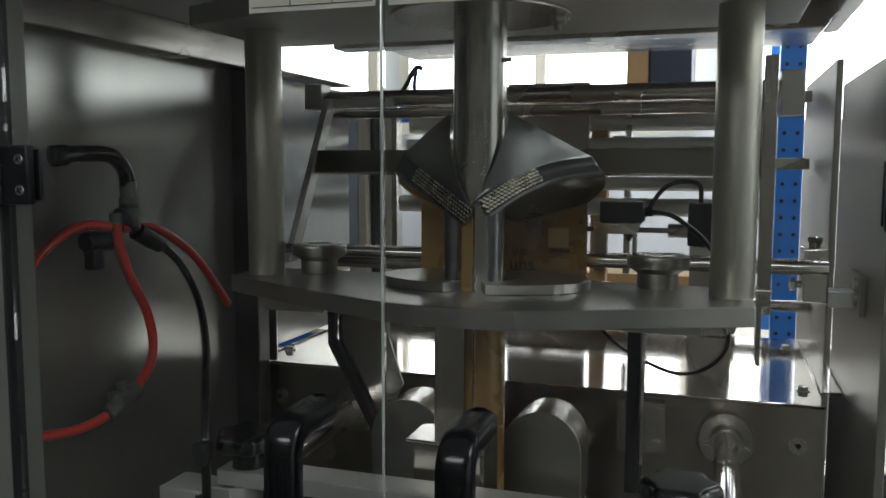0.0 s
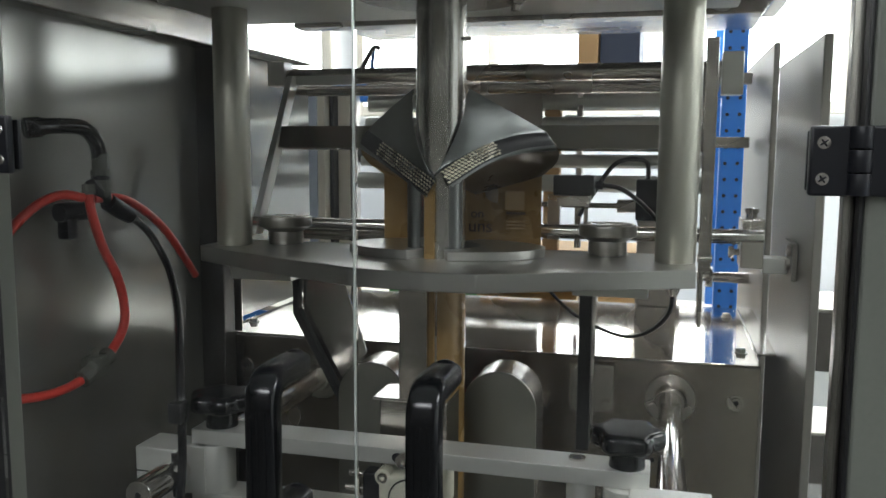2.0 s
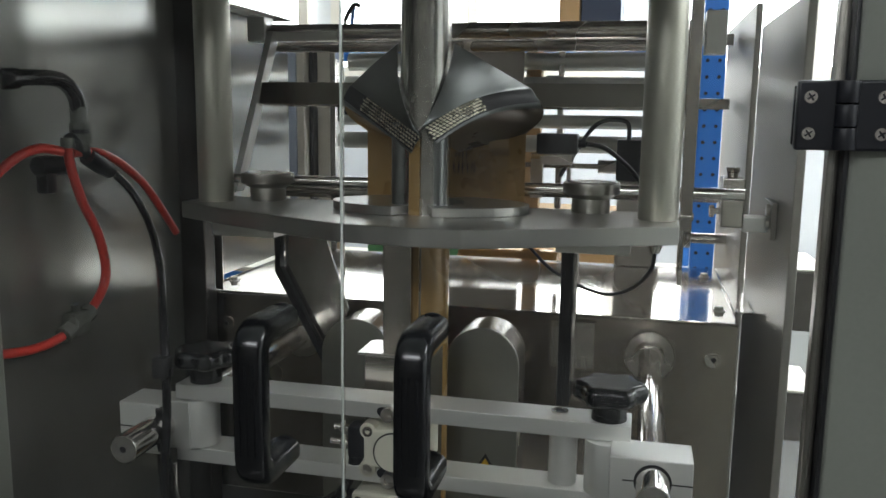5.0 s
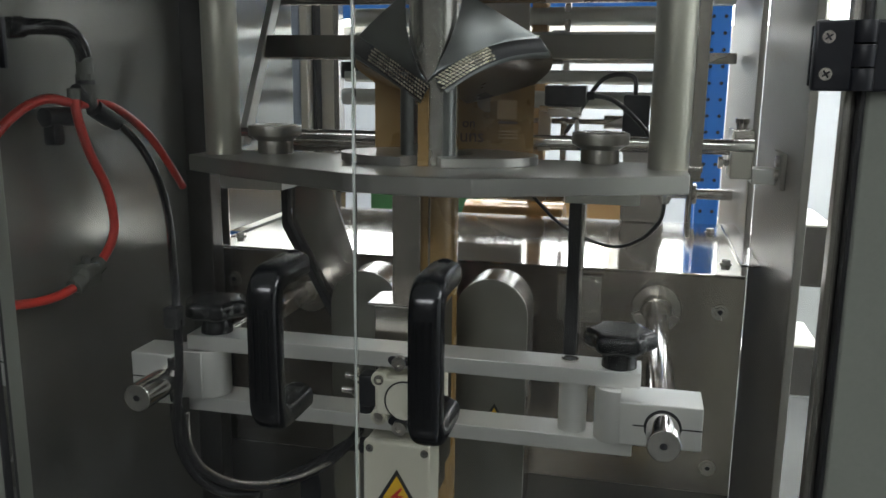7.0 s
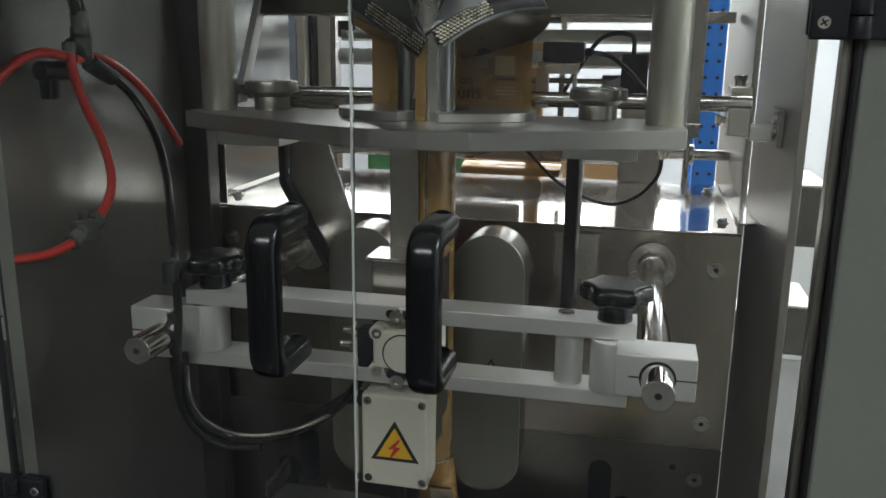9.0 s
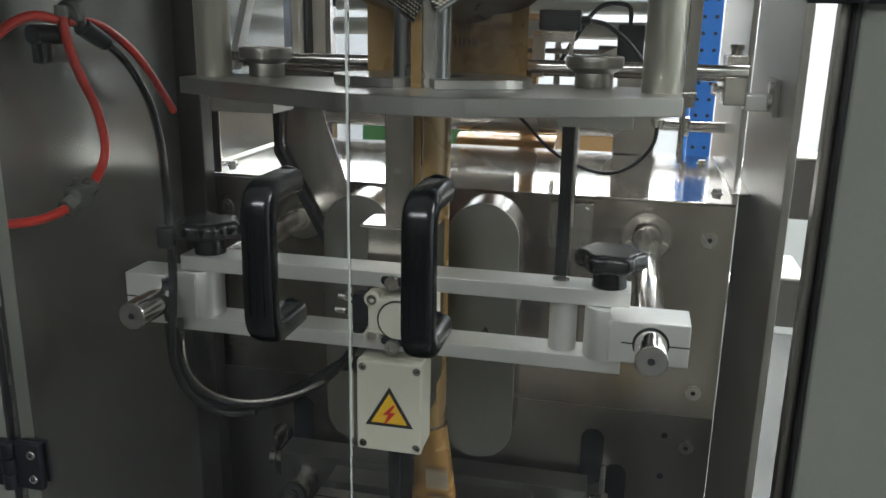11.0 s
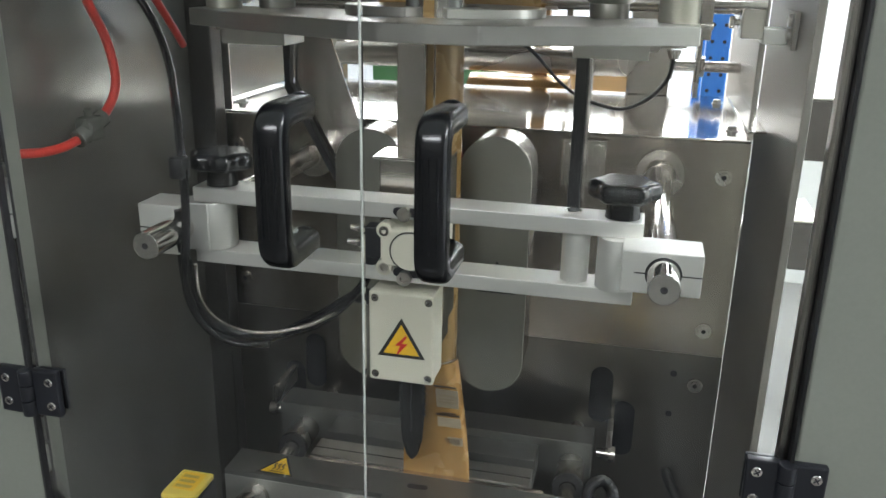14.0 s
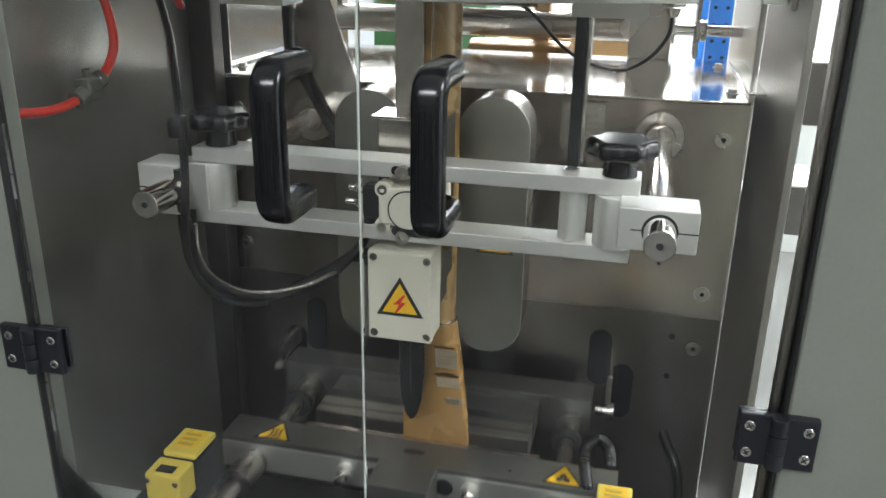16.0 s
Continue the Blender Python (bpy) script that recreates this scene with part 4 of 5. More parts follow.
sgn = thing("shock_warning_sign", (-0.2385, 0.7748, 0.99), "yellow triangle sticker with a red lightning bolt", "warning sign")
part("border", triangle_sign(sgn, (-0.2375, 0.7747, 0.9915), 0.048, None, True, 0.008), SIGN_BLACK, sgn)
part("field", triangle_sign(sgn, (-0.2375, 0.7742, 0.9915), 0.048, None, True), SIGN_YELLOW, sgn)
bolt_pts = [(0.0050, 0.0135), (-0.0088, -0.0012), (-0.0012, -0.0006), (-0.0068, -0.0135), (-0.0034, -0.0122), (0.0088, 0.0030), (0.0012, 0.0024), (0.0078, 0.0128)]
part("bolt_mark", prism([(-0.2375 + u, 0.9905 + v) for u, v in bolt_pts], "y", 0.7733, 0.7737, 0), SIGN_RED, sgn)

gland = thing("cable_gland", (-0.30, 0.815, 1.035), "black cable gland entering the junction box", "cable gland")
part("nut", rod((-0.2835, 0.815, 1.036), (-0.302, 0.815, 1.036), 0.012, 6), MATT_BLACK, gland)
part("cone", rod((-0.302, 0.815, 1.036), (-0.318, 0.815, 1.034), 0.010, 18, r2=0.0075), MATT_BLACK, gland)
solo("power_cable", hose([(-0.318, 0.815, 1.034), (-0.36, 0.81, 1.005), (-0.42, 0.80, 0.972), (-0.47, 0.80, 0.955), (-0.51, 0.795, 0.965), (-0.535, 0.785, 1.0), (-0.541, 0.775, 1.06), (-0.535, 0.765, 1.15)], 0.0065), HOSE_BLACK, (-0.318, 0.815, 1.034), "thick black rubber cable sagging to the box", "cable")
solo("spiral_wrapped_cable", hose([(-0.288, 0.80, 1.078), (-0.305, 0.80, 1.048), (-0.35, 0.796, 1.005), (-0.41, 0.79, 0.978), (-0.465, 0.788, 0.972), (-0.505, 0.786, 0.985), (-0.53, 0.78, 1.02), (-0.536, 0.775, 1.08)], 0.0062, 10, 26, 0.05), HOSE_BLACK, (-0.288, 0.80, 1.078), "black spiral-wrapped cable bundle", "cable")
# chrome coil added for the shine along the cable's spiral wrap
solo("spiral_wrap_shine", hose([(-0.522, 0.772, 1.075), (-0.519, 0.772, 1.03), (-0.502, 0.776, 0.999), (-0.466, 0.779, 0.983), (-0.42, 0.781, 0.984), (-0.37, 0.786, 0.998), (-0.33, 0.79, 1.02)], 0.0022, 8, 40, 0.35), CHROME, (-0.522, 0.772, 1.075), "thin bright line for the shiny spiral wrap of the cable", "tube")
spreader = thing("bag_spreader", (-0.265, 0.94, 0.72), "black rounded rubber tongue in front of the bag", "tongue")
tongue = [(-0.284, 0.94), (-0.284, 0.80), (-0.281, 0.755), (-0.274, 0.728), (-0.265, 0.718), (-0.256, 0.728), (-0.249, 0.755), (-0.246, 0.80), (-0.246, 0.94)]
part("tongue", prism(tongue, "y", 0.928, 0.936, 0.002), TONGUE, spreader)
for k in range(14):
    part("tooth", rod((-0.2465, 0.932, 0.80 + 0.009 * k), (-0.2435, 0.932, 0.80 + 0.009 * k), 0.003, 8, r2=0.0012), TONGUE, spreader)
part("ridge", block(-0.2665, -0.2645, 0.9262, 0.928, 0.77, 0.90, 0.0004), MATT_BLACK, spreader)
part("holder", block(-0.284, -0.246, 0.917, 0.94, 0.935, 0.96, 0.001), BLACK_BAR, spreader)


def belt_housing(cx, label):
    """A tall round-ended cover over a film belt, with a drum showing on top."""
    r, z0, z1 = 0.0525, 0.884, 1.178
    pts = [(cx + r * math.cos(a), z1 + r * math.sin(a)) for a in [math.pi * k / 20 for k in range(21)]] + [(cx + r * math.cos(a), z0 + r * math.sin(a)) for a in [math.pi + math.pi * k / 20 for k in range(21)]]
    h = thing("belt_housing", (cx, 1.0, z0), label, "belt cover", "covers beside the tube")
    part("cover", prism(pts, "y", 0.975, 0.9785, 0.0008), COVER_STEEL, h)
    rr = r - 0.001
    inner = [(cx + rr * math.cos(a), z1 + rr * math.sin(a)) for a in [math.pi * k / 20 for k in range(21)]] + [(cx + rr * math.cos(a), z0 + rr * math.sin(a)) for a in [math.pi + math.pi * k / 20 for k in range(21)]]
    part("rim", prism(inner, "y", 0.9786, 1.052, 0.0008), STEEL, h)
    side = 1 if cx < CX else -1
    bx = cx + side * 0.045
    part("belt", prism([(bx, 1.206), (bx + side * 0.012, 1.188), (bx + side * 0.012, 0.87), (bx, 0.86)], "y", 0.985, 1.03, 0.001), PINK, h, "maroon rubber film belt")
    part("mount", rod((cx, 1.0525, 1.10), (cx, 1.2592, 1.10), 0.022, 28), STEEL, h)
    if side < 0:
        part("sticker_border", triangle_sign(h, (cx + 0.008, 0.9748, 1.013), 0.046, None, True, 0.006), SIGN_BLACK, h)
        part("sticker_field", triangle_sign(h, (cx + 0.008, 0.9743, 1.013), 0.046, None, True), SIGN_YELLOW, h, "yellow warning triangle")


belt_housing(-0.157, "grey stainless round-ended belt cover with a warning sticker")
belt_housing(-0.345, "grey stainless round-ended belt cover behind the rods")

# ---- brackets under the forming plate ----
arm = thing("bent_arm", (-0.51, 1.2, 1.15), "bent stainless arm with a black edge under the plate", "bracket")
part("blade", prism([(-0.538, 1.345), (-0.485, 1.345), (-0.432, 1.19), (-0.475, 1.118), (-0.55, 1.255), (-0.55, 1.31)], "y", 1.192, 1.197, 0.0008), STEEL_SMOOTH, arm)
part("black_edge", prism([(-0.563, 1.345), (-0.548, 1.345), (-0.552, 1.262), (-0.470, 1.108), (-0.476, 1.095), (-0.562, 1.252)], "y", 1.175, 1.192, 0.001), BLACK_BAR, arm)
part("foot", block(-0.585, -0.475, 1.16, 1.20, 1.3455, 1.3672, 0.001), ALU, arm)
stay = thing("black_stay", (-0.055, 1.24, 1.05), "black flat steel stay bolted to the gearbox", "bracket")
part("bar", block(-0.071, -0.051, 1.206, 1.246, 1.045, 1.335, 0.001), BLACK_BAR, stay)
part("bright_edge", block(-0.0505, -0.0445, 1.21, 1.246, 1.09, 1.335, 0.0008), STEEL_SMOOTH, stay)
part("base", block(-0.088, -0.014, 1.2462, 1.2595, 1.10, 1.181, 0.001), STEEL, stay)
for bx, bz in ((-0.027, 1.168), (-0.078, 1.168), (-0.027, 1.115), (-0.078, 1.115)):
    part("bolt", hex_head((bx, 1.2462, bz), FRONT, 0.0085, 0.006), STEEL, stay)
for name, x0, x1 in (("plate_bracket", -0.575, -0.475), ("plate_bracket", -0.06, 0.04)):
    b = thing(name, (x0, 1.02, 1.34), "grey aluminium block under the forming plate", "bracket", "blocks under the plate")
    part("block", block(x0, x1, 0.985, 1.06, 1.342, 1.3672, 0.001), ALU, b)
    part("bolt", hex_head((x0 - 0.02, 1.02, 1.3672), (0, 0, -1), 0.011, 0.008), STEEL, b)
prox = thing("proximity_sensor", (0.072, 1.0, 1.345), "steel cable nut under the plate corner", "sensor")
part("nut", hex_head((0.072, 1.0, 1.3672), (0, 0, -1), 0.018, 0.008), STEEL, prox)
part("tip", rod((0.072, 1.0, 1.3558), (0.072, 1.0, 1.345), 0.010, 20, r2=0.006), STEEL, prox)
solo("sensor_cable", hose([(0.072, 1.0, 1.346), (0.068, 1.03, 1.315), (0.042, 1.10, 1.274), (0.0, 1.18, 1.247), (-0.06, 1.255, 1.25), (-0.10, 1.26, 1.274), (-0.15, 1.25, 1.325), (-0.19, 1.22, 1.35)], 0.0029, 10), RUBBER, (0.072, 1.0, 1.346), "thin black sensor cable looping over the lid", "cable")

# ---- film feed frame behind the forming set ----
feed = thing("film_feed_frame", (CX, 1.24, 1.4), "inclined steel frame with film guide rods", "film frame")
for x in (-0.622, 0.117):
    part("side_bar", prism([(1.145, 1.392), (1.175, 1.392), (1.335, 1.672), (1.305, 1.672)], "x", x - 0.006, x + 0.006, 0.0008), ALU_BAR if x < 0 else STEEL, feed)
part("left_top_link", block(-0.616, -0.50, 1.318, 1.328, 1.655, 1.672, 0.001), ALU_BAR, feed)
part("flat_bar", prism([(1.236, 1.540), (1.244, 1.536), (1.262, 1.575), (1.254, 1.579)], "x", -0.616, 0.111, 0.0006), STEEL, feed)
part("lower_rod", rod((-0.64, 1.16, 1.413), (0.20, 1.16, 1.413), 0.0095, 28), CHROME, feed)
part("lower_roller", rod((-0.60, 1.19, 1.396), (-0.30, 1.19, 1.396), 0.013, 28), STEEL, feed)
part("rear_rod", rod((-0.64, 1.235, 1.405), (0.19, 1.235, 1.405), 0.012, 28), CHROME, feed)
part("top_roller", rod((-0.655, 1.34, 1.672), (0.14, 1.34, 1.672), 0.015, 28), STEEL, feed)
part("top_roller_lower", rod((-0.64, 1.37, 1.648), (0.14, 1.37, 1.648), 0.010, 28), STEEL, feed)
part("top_block", block(-0.675, -0.64, 1.32, 1.36, 1.655, 1.70, 0.002), ALU_BAR, feed)
part("top_block", block(0.141, 0.175, 1.32, 1.36, 1.63, 1.70, 0.002), ALU, feed)
part("roller_hub", rod((-0.32, 1.19, 1.398), (-0.295, 1.19, 1.398), 0.024, 28), BLACK_BAR, feed)
clamp = thing("rod_clamp", (0.19, 1.22, 1.40), "steel rod clamp block with a locking bolt", "clamp")
part("block", block(0.172, 0.205, 1.195, 1.26, 1.36, 1.435, 0.002), STEEL, clamp)
part("bolt", join(rod((0.188, 1.225, 1.435), (0.188, 1.225, 1.443), 0.008, 18), hex_head((0.188, 1.225, 1.443), UP, 0.0115, 0.008)), CHROME, clamp)
part("side_bolt", join(rod((0.172, 1.21, 1.383), (0.16, 1.21, 1.383), 0.005, 14), hex_head((0.163, 1.21, 1.383), (-1, 0, 0), 0.0095, 0.008)), CHROME, clamp)
part("angle", block(0.2055, 0.2415, 1.205, 1.245, 1.352, 1.376, 0.002), ALU_BAR, clamp)
part("side_plate", block(0.242, 0.2495, 1.17, 1.26, 1.347, 1.402, 0.001), PANEL_STEEL, clamp)
for sz in (1.389, 1.368):
    part("screw", socket_head((0.2425, 1.195, sz), (-1, 0, 0), 0.009, 0.006), STEEL, clamp)
swing = thing("swing_plate", (0.12, 1.15, 1.30), "narrow steel link plate beside the rods", "link")
part("plate", block(0.108, 0.126, 1.135, 1.143, 1.36, 1.70, 0.001), STEEL_H, swing)
part("lower_plate", prism([(1.14, 1.275), (1.20, 1.275), (1.20, 1.37), (1.14, 1.37)], "x", 0.110, 0.116, 0.001), STEEL, swing)
part("pivot", rod((0.106, 1.14, 1.38), (0.128, 1.14, 1.38), 0.006, 16), STEEL, swing)
low = thing("lower_film_roller", (CX, 1.88, 1.247), "thick polished film roller behind the gearbox lid", "roller")
part("roller", rod((-0.72, 1.88, 1.247), (0.10, 1.88, 1.247), 0.032, 40), STEEL, low)
part("shaft", rod((0.10, 1.88, 1.247), (0.2495, 1.88, 1.247), 0.013, 28), CHROME, low)
part("shaft_collar", rod((0.155, 1.88, 1.247), (0.170, 1.88, 1.247), 0.024, 32, bevel=0.001), STEEL, low)

sens = thing("print_mark_sensor", (-0.09, 1.22, 1.47), "black print sensor on a steel stalk beside the film", "sensor")
part("body", block(-0.118, -0.052, 1.21, 1.25, 1.466, 1.498, 0.003), MATT_BLACK, sens)
part("holder", block(-0.112, -0.06, 1.216, 1.244, 1.448, 1.4655, 0.001), STEEL, sens)
part("stalk", rod((-0.066, 1.23, 1.448), (-0.066, 1.23, 1.41), 0.0035, 14), STEEL, sens)
part("post", block(-0.128, -0.108, 1.225, 1.235, 1.392, 1.4655, 0.001), STEEL, sens)
part("plug", rod((-0.052, 1.23, 1.482), (-0.040, 1.23, 1.482), 0.007, 16), MATT_BLACK, sens)
solo("sensor_lead", hose([(-0.040, 1.23, 1.482), (-0.01, 1.26, 1.474), (0.03, 1.30, 1.44), (0.06, 1.33, 1.40)], 0.004, 10), RUBBER, (-0.04, 1.23, 1.482), "thin grey sensor lead", "cable")
mot = thing("small_gear_drive", (0.03, 1.78, 1.42), "small black drive unit with a cable on the rear rod", "drive")
part("body", block(-0.005, 0.052, 1.74, 1.80, 1.385, 1.475, 0.004), MATT_BLACK, mot)
part("side", block(0.056, 0.10, 1.74, 1.80, 1.40, 1.485, 0.004), NAVY, mot)
part("coupling", rod((-0.005, 1.76, 1.415), (-0.045, 1.76, 1.415), 0.015, 20), STEEL, mot)
part("shaft", rod((-0.045, 1.76, 1.415), (-0.25, 1.76, 1.415), 0.006, 16), STEEL, mot)
part("lead", hose([(0.02, 1.77, 1.475), (0.012, 1.77, 1.515), (-0.05, 1.77, 1.51), (-0.10, 1.77, 1.44), (-0.13, 1.77, 1.39)], 0.005, 10), RUBBER, mot)
part("stand", block(0.0, 0.09, 1.75, 1.79, 1.1935, 1.384, 0.002), STEEL, mot)

# ---- unwind section at the rear ----
unw = thing("unwind_frame", (CX, 1.95, 0), "rear unwind frame with columns, panels and shiny rollers", "film unwinder")
part("column", block(-0.862, -0.827, 1.9, 1.96, 0, 1.72, 0.003), PALE_BLUE, unw)
part("column", block(-0.826, -0.805, 1.9, 1.96, 0, 1.72, 0.003), CREAM_PAINT, unw)
part("panel", block(-0.792, -0.750, 1.96, 1.97, 0.9, 1.70, 0.002), CREAM_PAINT, unw)
part("post", block(-0.804, -0.793, 1.93, 1.97, 0.9, 1.70, 0.002), BLACK_BAR, unw)
part("post", block(-0.735, -0.720, 1.9, 1.94, 0.9, 1.70, 0.002), STEEL_DULL, unw)
part("post", block(-0.234, -0.196, 1.92, 1.96, 1.2, 1.70, 0.002), CARDBOARD, unw, "brown faced post")
part("back_plate", block(-0.43, -0.236, 1.890, 1.898, 1.285, 1.745, 0.001), BACK_PLATE, unw, "scuffed grey steel plate behind the film")
for z, r in ((1.655, 0.022), (1.60, 0.018), (1.512, 0.016), (1.46, 0.02)):
    part("roller", rod((-0.69, 1.93 - (1.655 - z) * 0.4, z), (0.15, 1.93 - (1.655 - z) * 0.4, z), r, 24), ALU, unw)
part("frame_rail", block(-0.69, 0.24, 1.90, 1.93, 1.69, 1.715, 0.002), STEEL, unw)
part("frame_rail", block(-0.155, 0.24, 1.90, 1.93, 1.545, 1.57, 0.002), STEEL, unw)
part("roller_end", rod((-0.186, 1.93, 1.583), (-0.142, 1.93, 1.583), 0.040, 28, bevel=0.004), MATT_BLACK, unw)
part("clip", block(-0.70, -0.655, 1.86, 1.90, 1.505, 1.545, 0.002), BLACK_BAR, unw)
part("tail_post", block(-0.155, -0.14, 1.91, 1.94, 1.3, 1.69, 0.002), STEEL, unw)
part("left_upper_flange", block(-0.774, -0.70, 1.27, 1.60, 1.7203, 1.7235, 0.001), STEEL, unw)
solo("loose_wire", hose([(-0.80, 1.98, 1.72), (-0.74, 1.98, 1.74), (-0.70, 1.98, 1.80), (-0.68, 1.98, 1.80)], 0.006, 10), RUBBER, (-0.80, 1.98, 1.72), "black wire arching over the rear rail", "cable")
solo("blue_wire", hose([(-0.70, 1.99, 1.80), (-0.705, 1.99, 1.76), (-0.70, 1.99, 1.72)], 0.005, 10), BLUE, (-0.70, 1.99, 1.72), "short blue wire at the rear rail", "cable")
bench = thing("far_bench", (0.9, 4.2, 0), "grey work bench with a lit-white top by the far wall", "bench")
# bench top coloured white for the light that falls on it
part("top", block(0.45, 1.4, 3.95, 4.45, 0.76, 0.80, 0.004), SIGN_WHITE, bench)
part("front_panel", block(0.47, 1.38, 4.0, 4.03, 0.0, 0.759, 0.003), COVER_PAINT, bench)
part("side_panel", block(0.47, 0.50, 4.031, 4.44, 0.0, 0.759, 0.003), COVER_PAINT, bench)

def side_box(y0, y1, z0, z1, label):
    """A sheet-steel box hung on the outside of the rear side panel."""
    b = thing("side_box", (0.40, y0, z0), label, "control box", "boxes on the machine side")
    part("case", block(0.345, 0.452, y0, y1, z0, z1, 0.003), STEEL_DULL, b)
    # white colour carries the light on top of the grey box
    part("cover", block(0.340, 0.457, y0 - 0.004, y1 + 0.004, z1 + 0.0005, z1 + 0.006, 0.002), SIGN_WHITE, b, "pale lid whitened as if lit")
    part("hanger", block(0.263, 0.3445, y0 + 0.05, y1 - 0.05, z0 + 0.03, z1 - 0.03, 0.002), STEEL, b)
    for z in (z0 + 0.02, z1 - 0.02):
        part("screw", rod((0.357, y0 - 0.0005, z), (0.357, y0 - 0.0025, z), 0.004, 14), CHROME, b)


side_box(1.79, 2.03, 1.06, 1.195, "grey steel box with a lit-white lid on the machine side")
side_box(1.80, 2.00, 0.80, 0.915, "lower grey steel box with a lit-white lid on the machine side")
reel = thing("film_reel", (-0.26, 1.92, 1.1), "golden film reel on a shaft behind the lid", "film reel")
part("roll", rod((-0.385, 1.92, 1.10), (-0.14, 1.92, 1.10), 0.105, 48), FILM, reel)
part("shaft", rod((-0.70, 1.92, 1.10), (0.2, 1.92, 1.10), 0.015, 24), STEEL, reel)

# ---- air hoses on the left wall ----
tee = thing("air_tee", (-0.705, 0.86, 1.45), "grey and black push-in air fittings with a bent pipe", "air fitting")
part("elbow", hose([(-0.715, 0.757, 1.564), (-0.705, 0.785, 1.566), (-0.70, 0.825, 1.564), (-0.70, 0.852, 1.545), (-0.70, 0.858, 1.515)], 0.0105, 16), HOSE_BLACK, tee)
part("end_plug", rod((-0.724, 0.745, 1.562), (-0.712, 0.764, 1.5645), 0.0135, 20, bevel=0.003), HOSE_BLACK, tee)
part("sleeve", rod((-0.70, 0.858, 1.530), (-0.70, 0.860, 1.470), 0.0115, 20, bevel=0.001), FITTING, tee)
part("collar", ring((-0.70, 0.859, 1.497), UP, 0.0135, 0.010, 0.006, 24), RUBBER, tee)
part("nut", rod((-0.70, 0.86, 1.508), (-0.70, 0.86, 1.480), 0.014, 6), FITTING, tee)
part("body", rod((-0.70, 0.834, 1.488), (-0.70, 0.868, 1.466), 0.0095, 18, bevel=0.001), RUBBER, tee)
part("valve", join(rod((-0.72, 0.795, 1.452), (-0.715, 0.848, 1.452), 0.013, 18, bevel=0.002), block(-0.728, -0.71, 0.80, 0.822, 1.415, 1.452, 0.004)), MATT_BLACK, tee)
part("push_ring", rod((-0.70, 0.832, 1.489), (-0.70, 0.832, 1.475), 0.009, 18), FITTING, tee)
part("lower_push_fit", rod((-0.70, 0.872, 1.462), (-0.697, 0.90, 1.447), 0.0125, 18), MATT_BLACK, tee)
part("lower_push_ring", rod((-0.697, 0.90, 1.447), (-0.695, 0.915, 1.440), 0.0115, 18), RUBBER, tee)
solo("red_hose", hose([(-0.70, 0.832, 1.480), (-0.70, 0.836, 1.45), (-0.70, 0.856, 1.401), (-0.70, 0.887, 1.351), (-0.70, 0.90, 1.30), (-0.70, 0.889, 1.269), (-0.70, 0.858, 1.244)], 0.0065, 14), RED, (-0.70, 0.832, 1.48), "red air hose hanging to a clear fitting", "air hose", "air hoses")
solo("red_hose", hose([(-0.70, 0.840, 1.468), (-0.70, 0.90, 1.466), (-0.70, 0.955, 1.445), (-0.70, 1.008, 1.411), (-0.70, 1.058, 1.363), (-0.704, 1.098, 1.326)], 0.0062, 14), RED, (-0.70, 0.84, 1.468), "red air hose with an open cut end", "air hose", "air hoses")
solo("red_hose", hose([(-0.70, 0.82, 1.471), (-0.71, 0.79, 1.476), (-0.72, 0.754, 1.463), (-0.73, 0.714, 1.43), (-0.735, 0.69, 1.39)], 0.0062, 14), RED, (-0.70, 0.82, 1.471), "red air hose bending to the front post", "air hose", "air hoses")
solo("red_hose", hose([(-0.70, 0.80, 1.224), (-0.705, 0.775, 1.219), (-0.71, 0.74, 1.219), (-0.72, 0.70, 1.224)], 0.0062, 14), RED, (-0.70, 0.80, 1.224), "short red air hose leaving the fitting", "air hose", "air hoses")
conn = thing("hose_connector", (-0.70, 0.83, 1.234), "dusty clear plastic hose connector", "air fitting")
part("barrel", rod((-0.70, 0.86, 1.246), (-0.70, 0.80, 1.224), 0.0125, 18, bevel=0.002), FITTING, conn)
part("valve_body", block(-0.712, -0.688, 0.812, 0.848, 1.218, 1.252, 0.005), FITTING, conn)
part("tap", rod((-0.70, 0.83, 1.25), (-0.70, 0.828, 1.262), 0.006, 14), FITTING, conn)
solo("black_hose", hose([(-0.695, 0.915, 1.440), (-0.68, 0.94, 1.41), (-0.645, 0.93, 1.362), (-0.60, 0.88, 1.313), (-0.548, 0.80, 1.27), (-0.519, 0.755, 1.215), (-0.518, 0.752, 1.15), (-0.526, 0.755, 1.08), (-0.530, 0.762, 1.03), (-0.514, 0.775, 0.982), (-0.478, 0.785, 0.958), (-0.43, 0.79, 0.962)], 0.0056, 14), HOSE_BLACK, (-0.695, 0.915, 1.44), "glossy black air hose swinging down in front", "air hose", "air hoses")
solo("hose_tie", block(-0.532, -0.512, 0.742, 0.764, 1.196, 1.224, 0.004), RUBBER, (-0.522, 0.75, 1.2), "small black plastic hose clip", "clip")

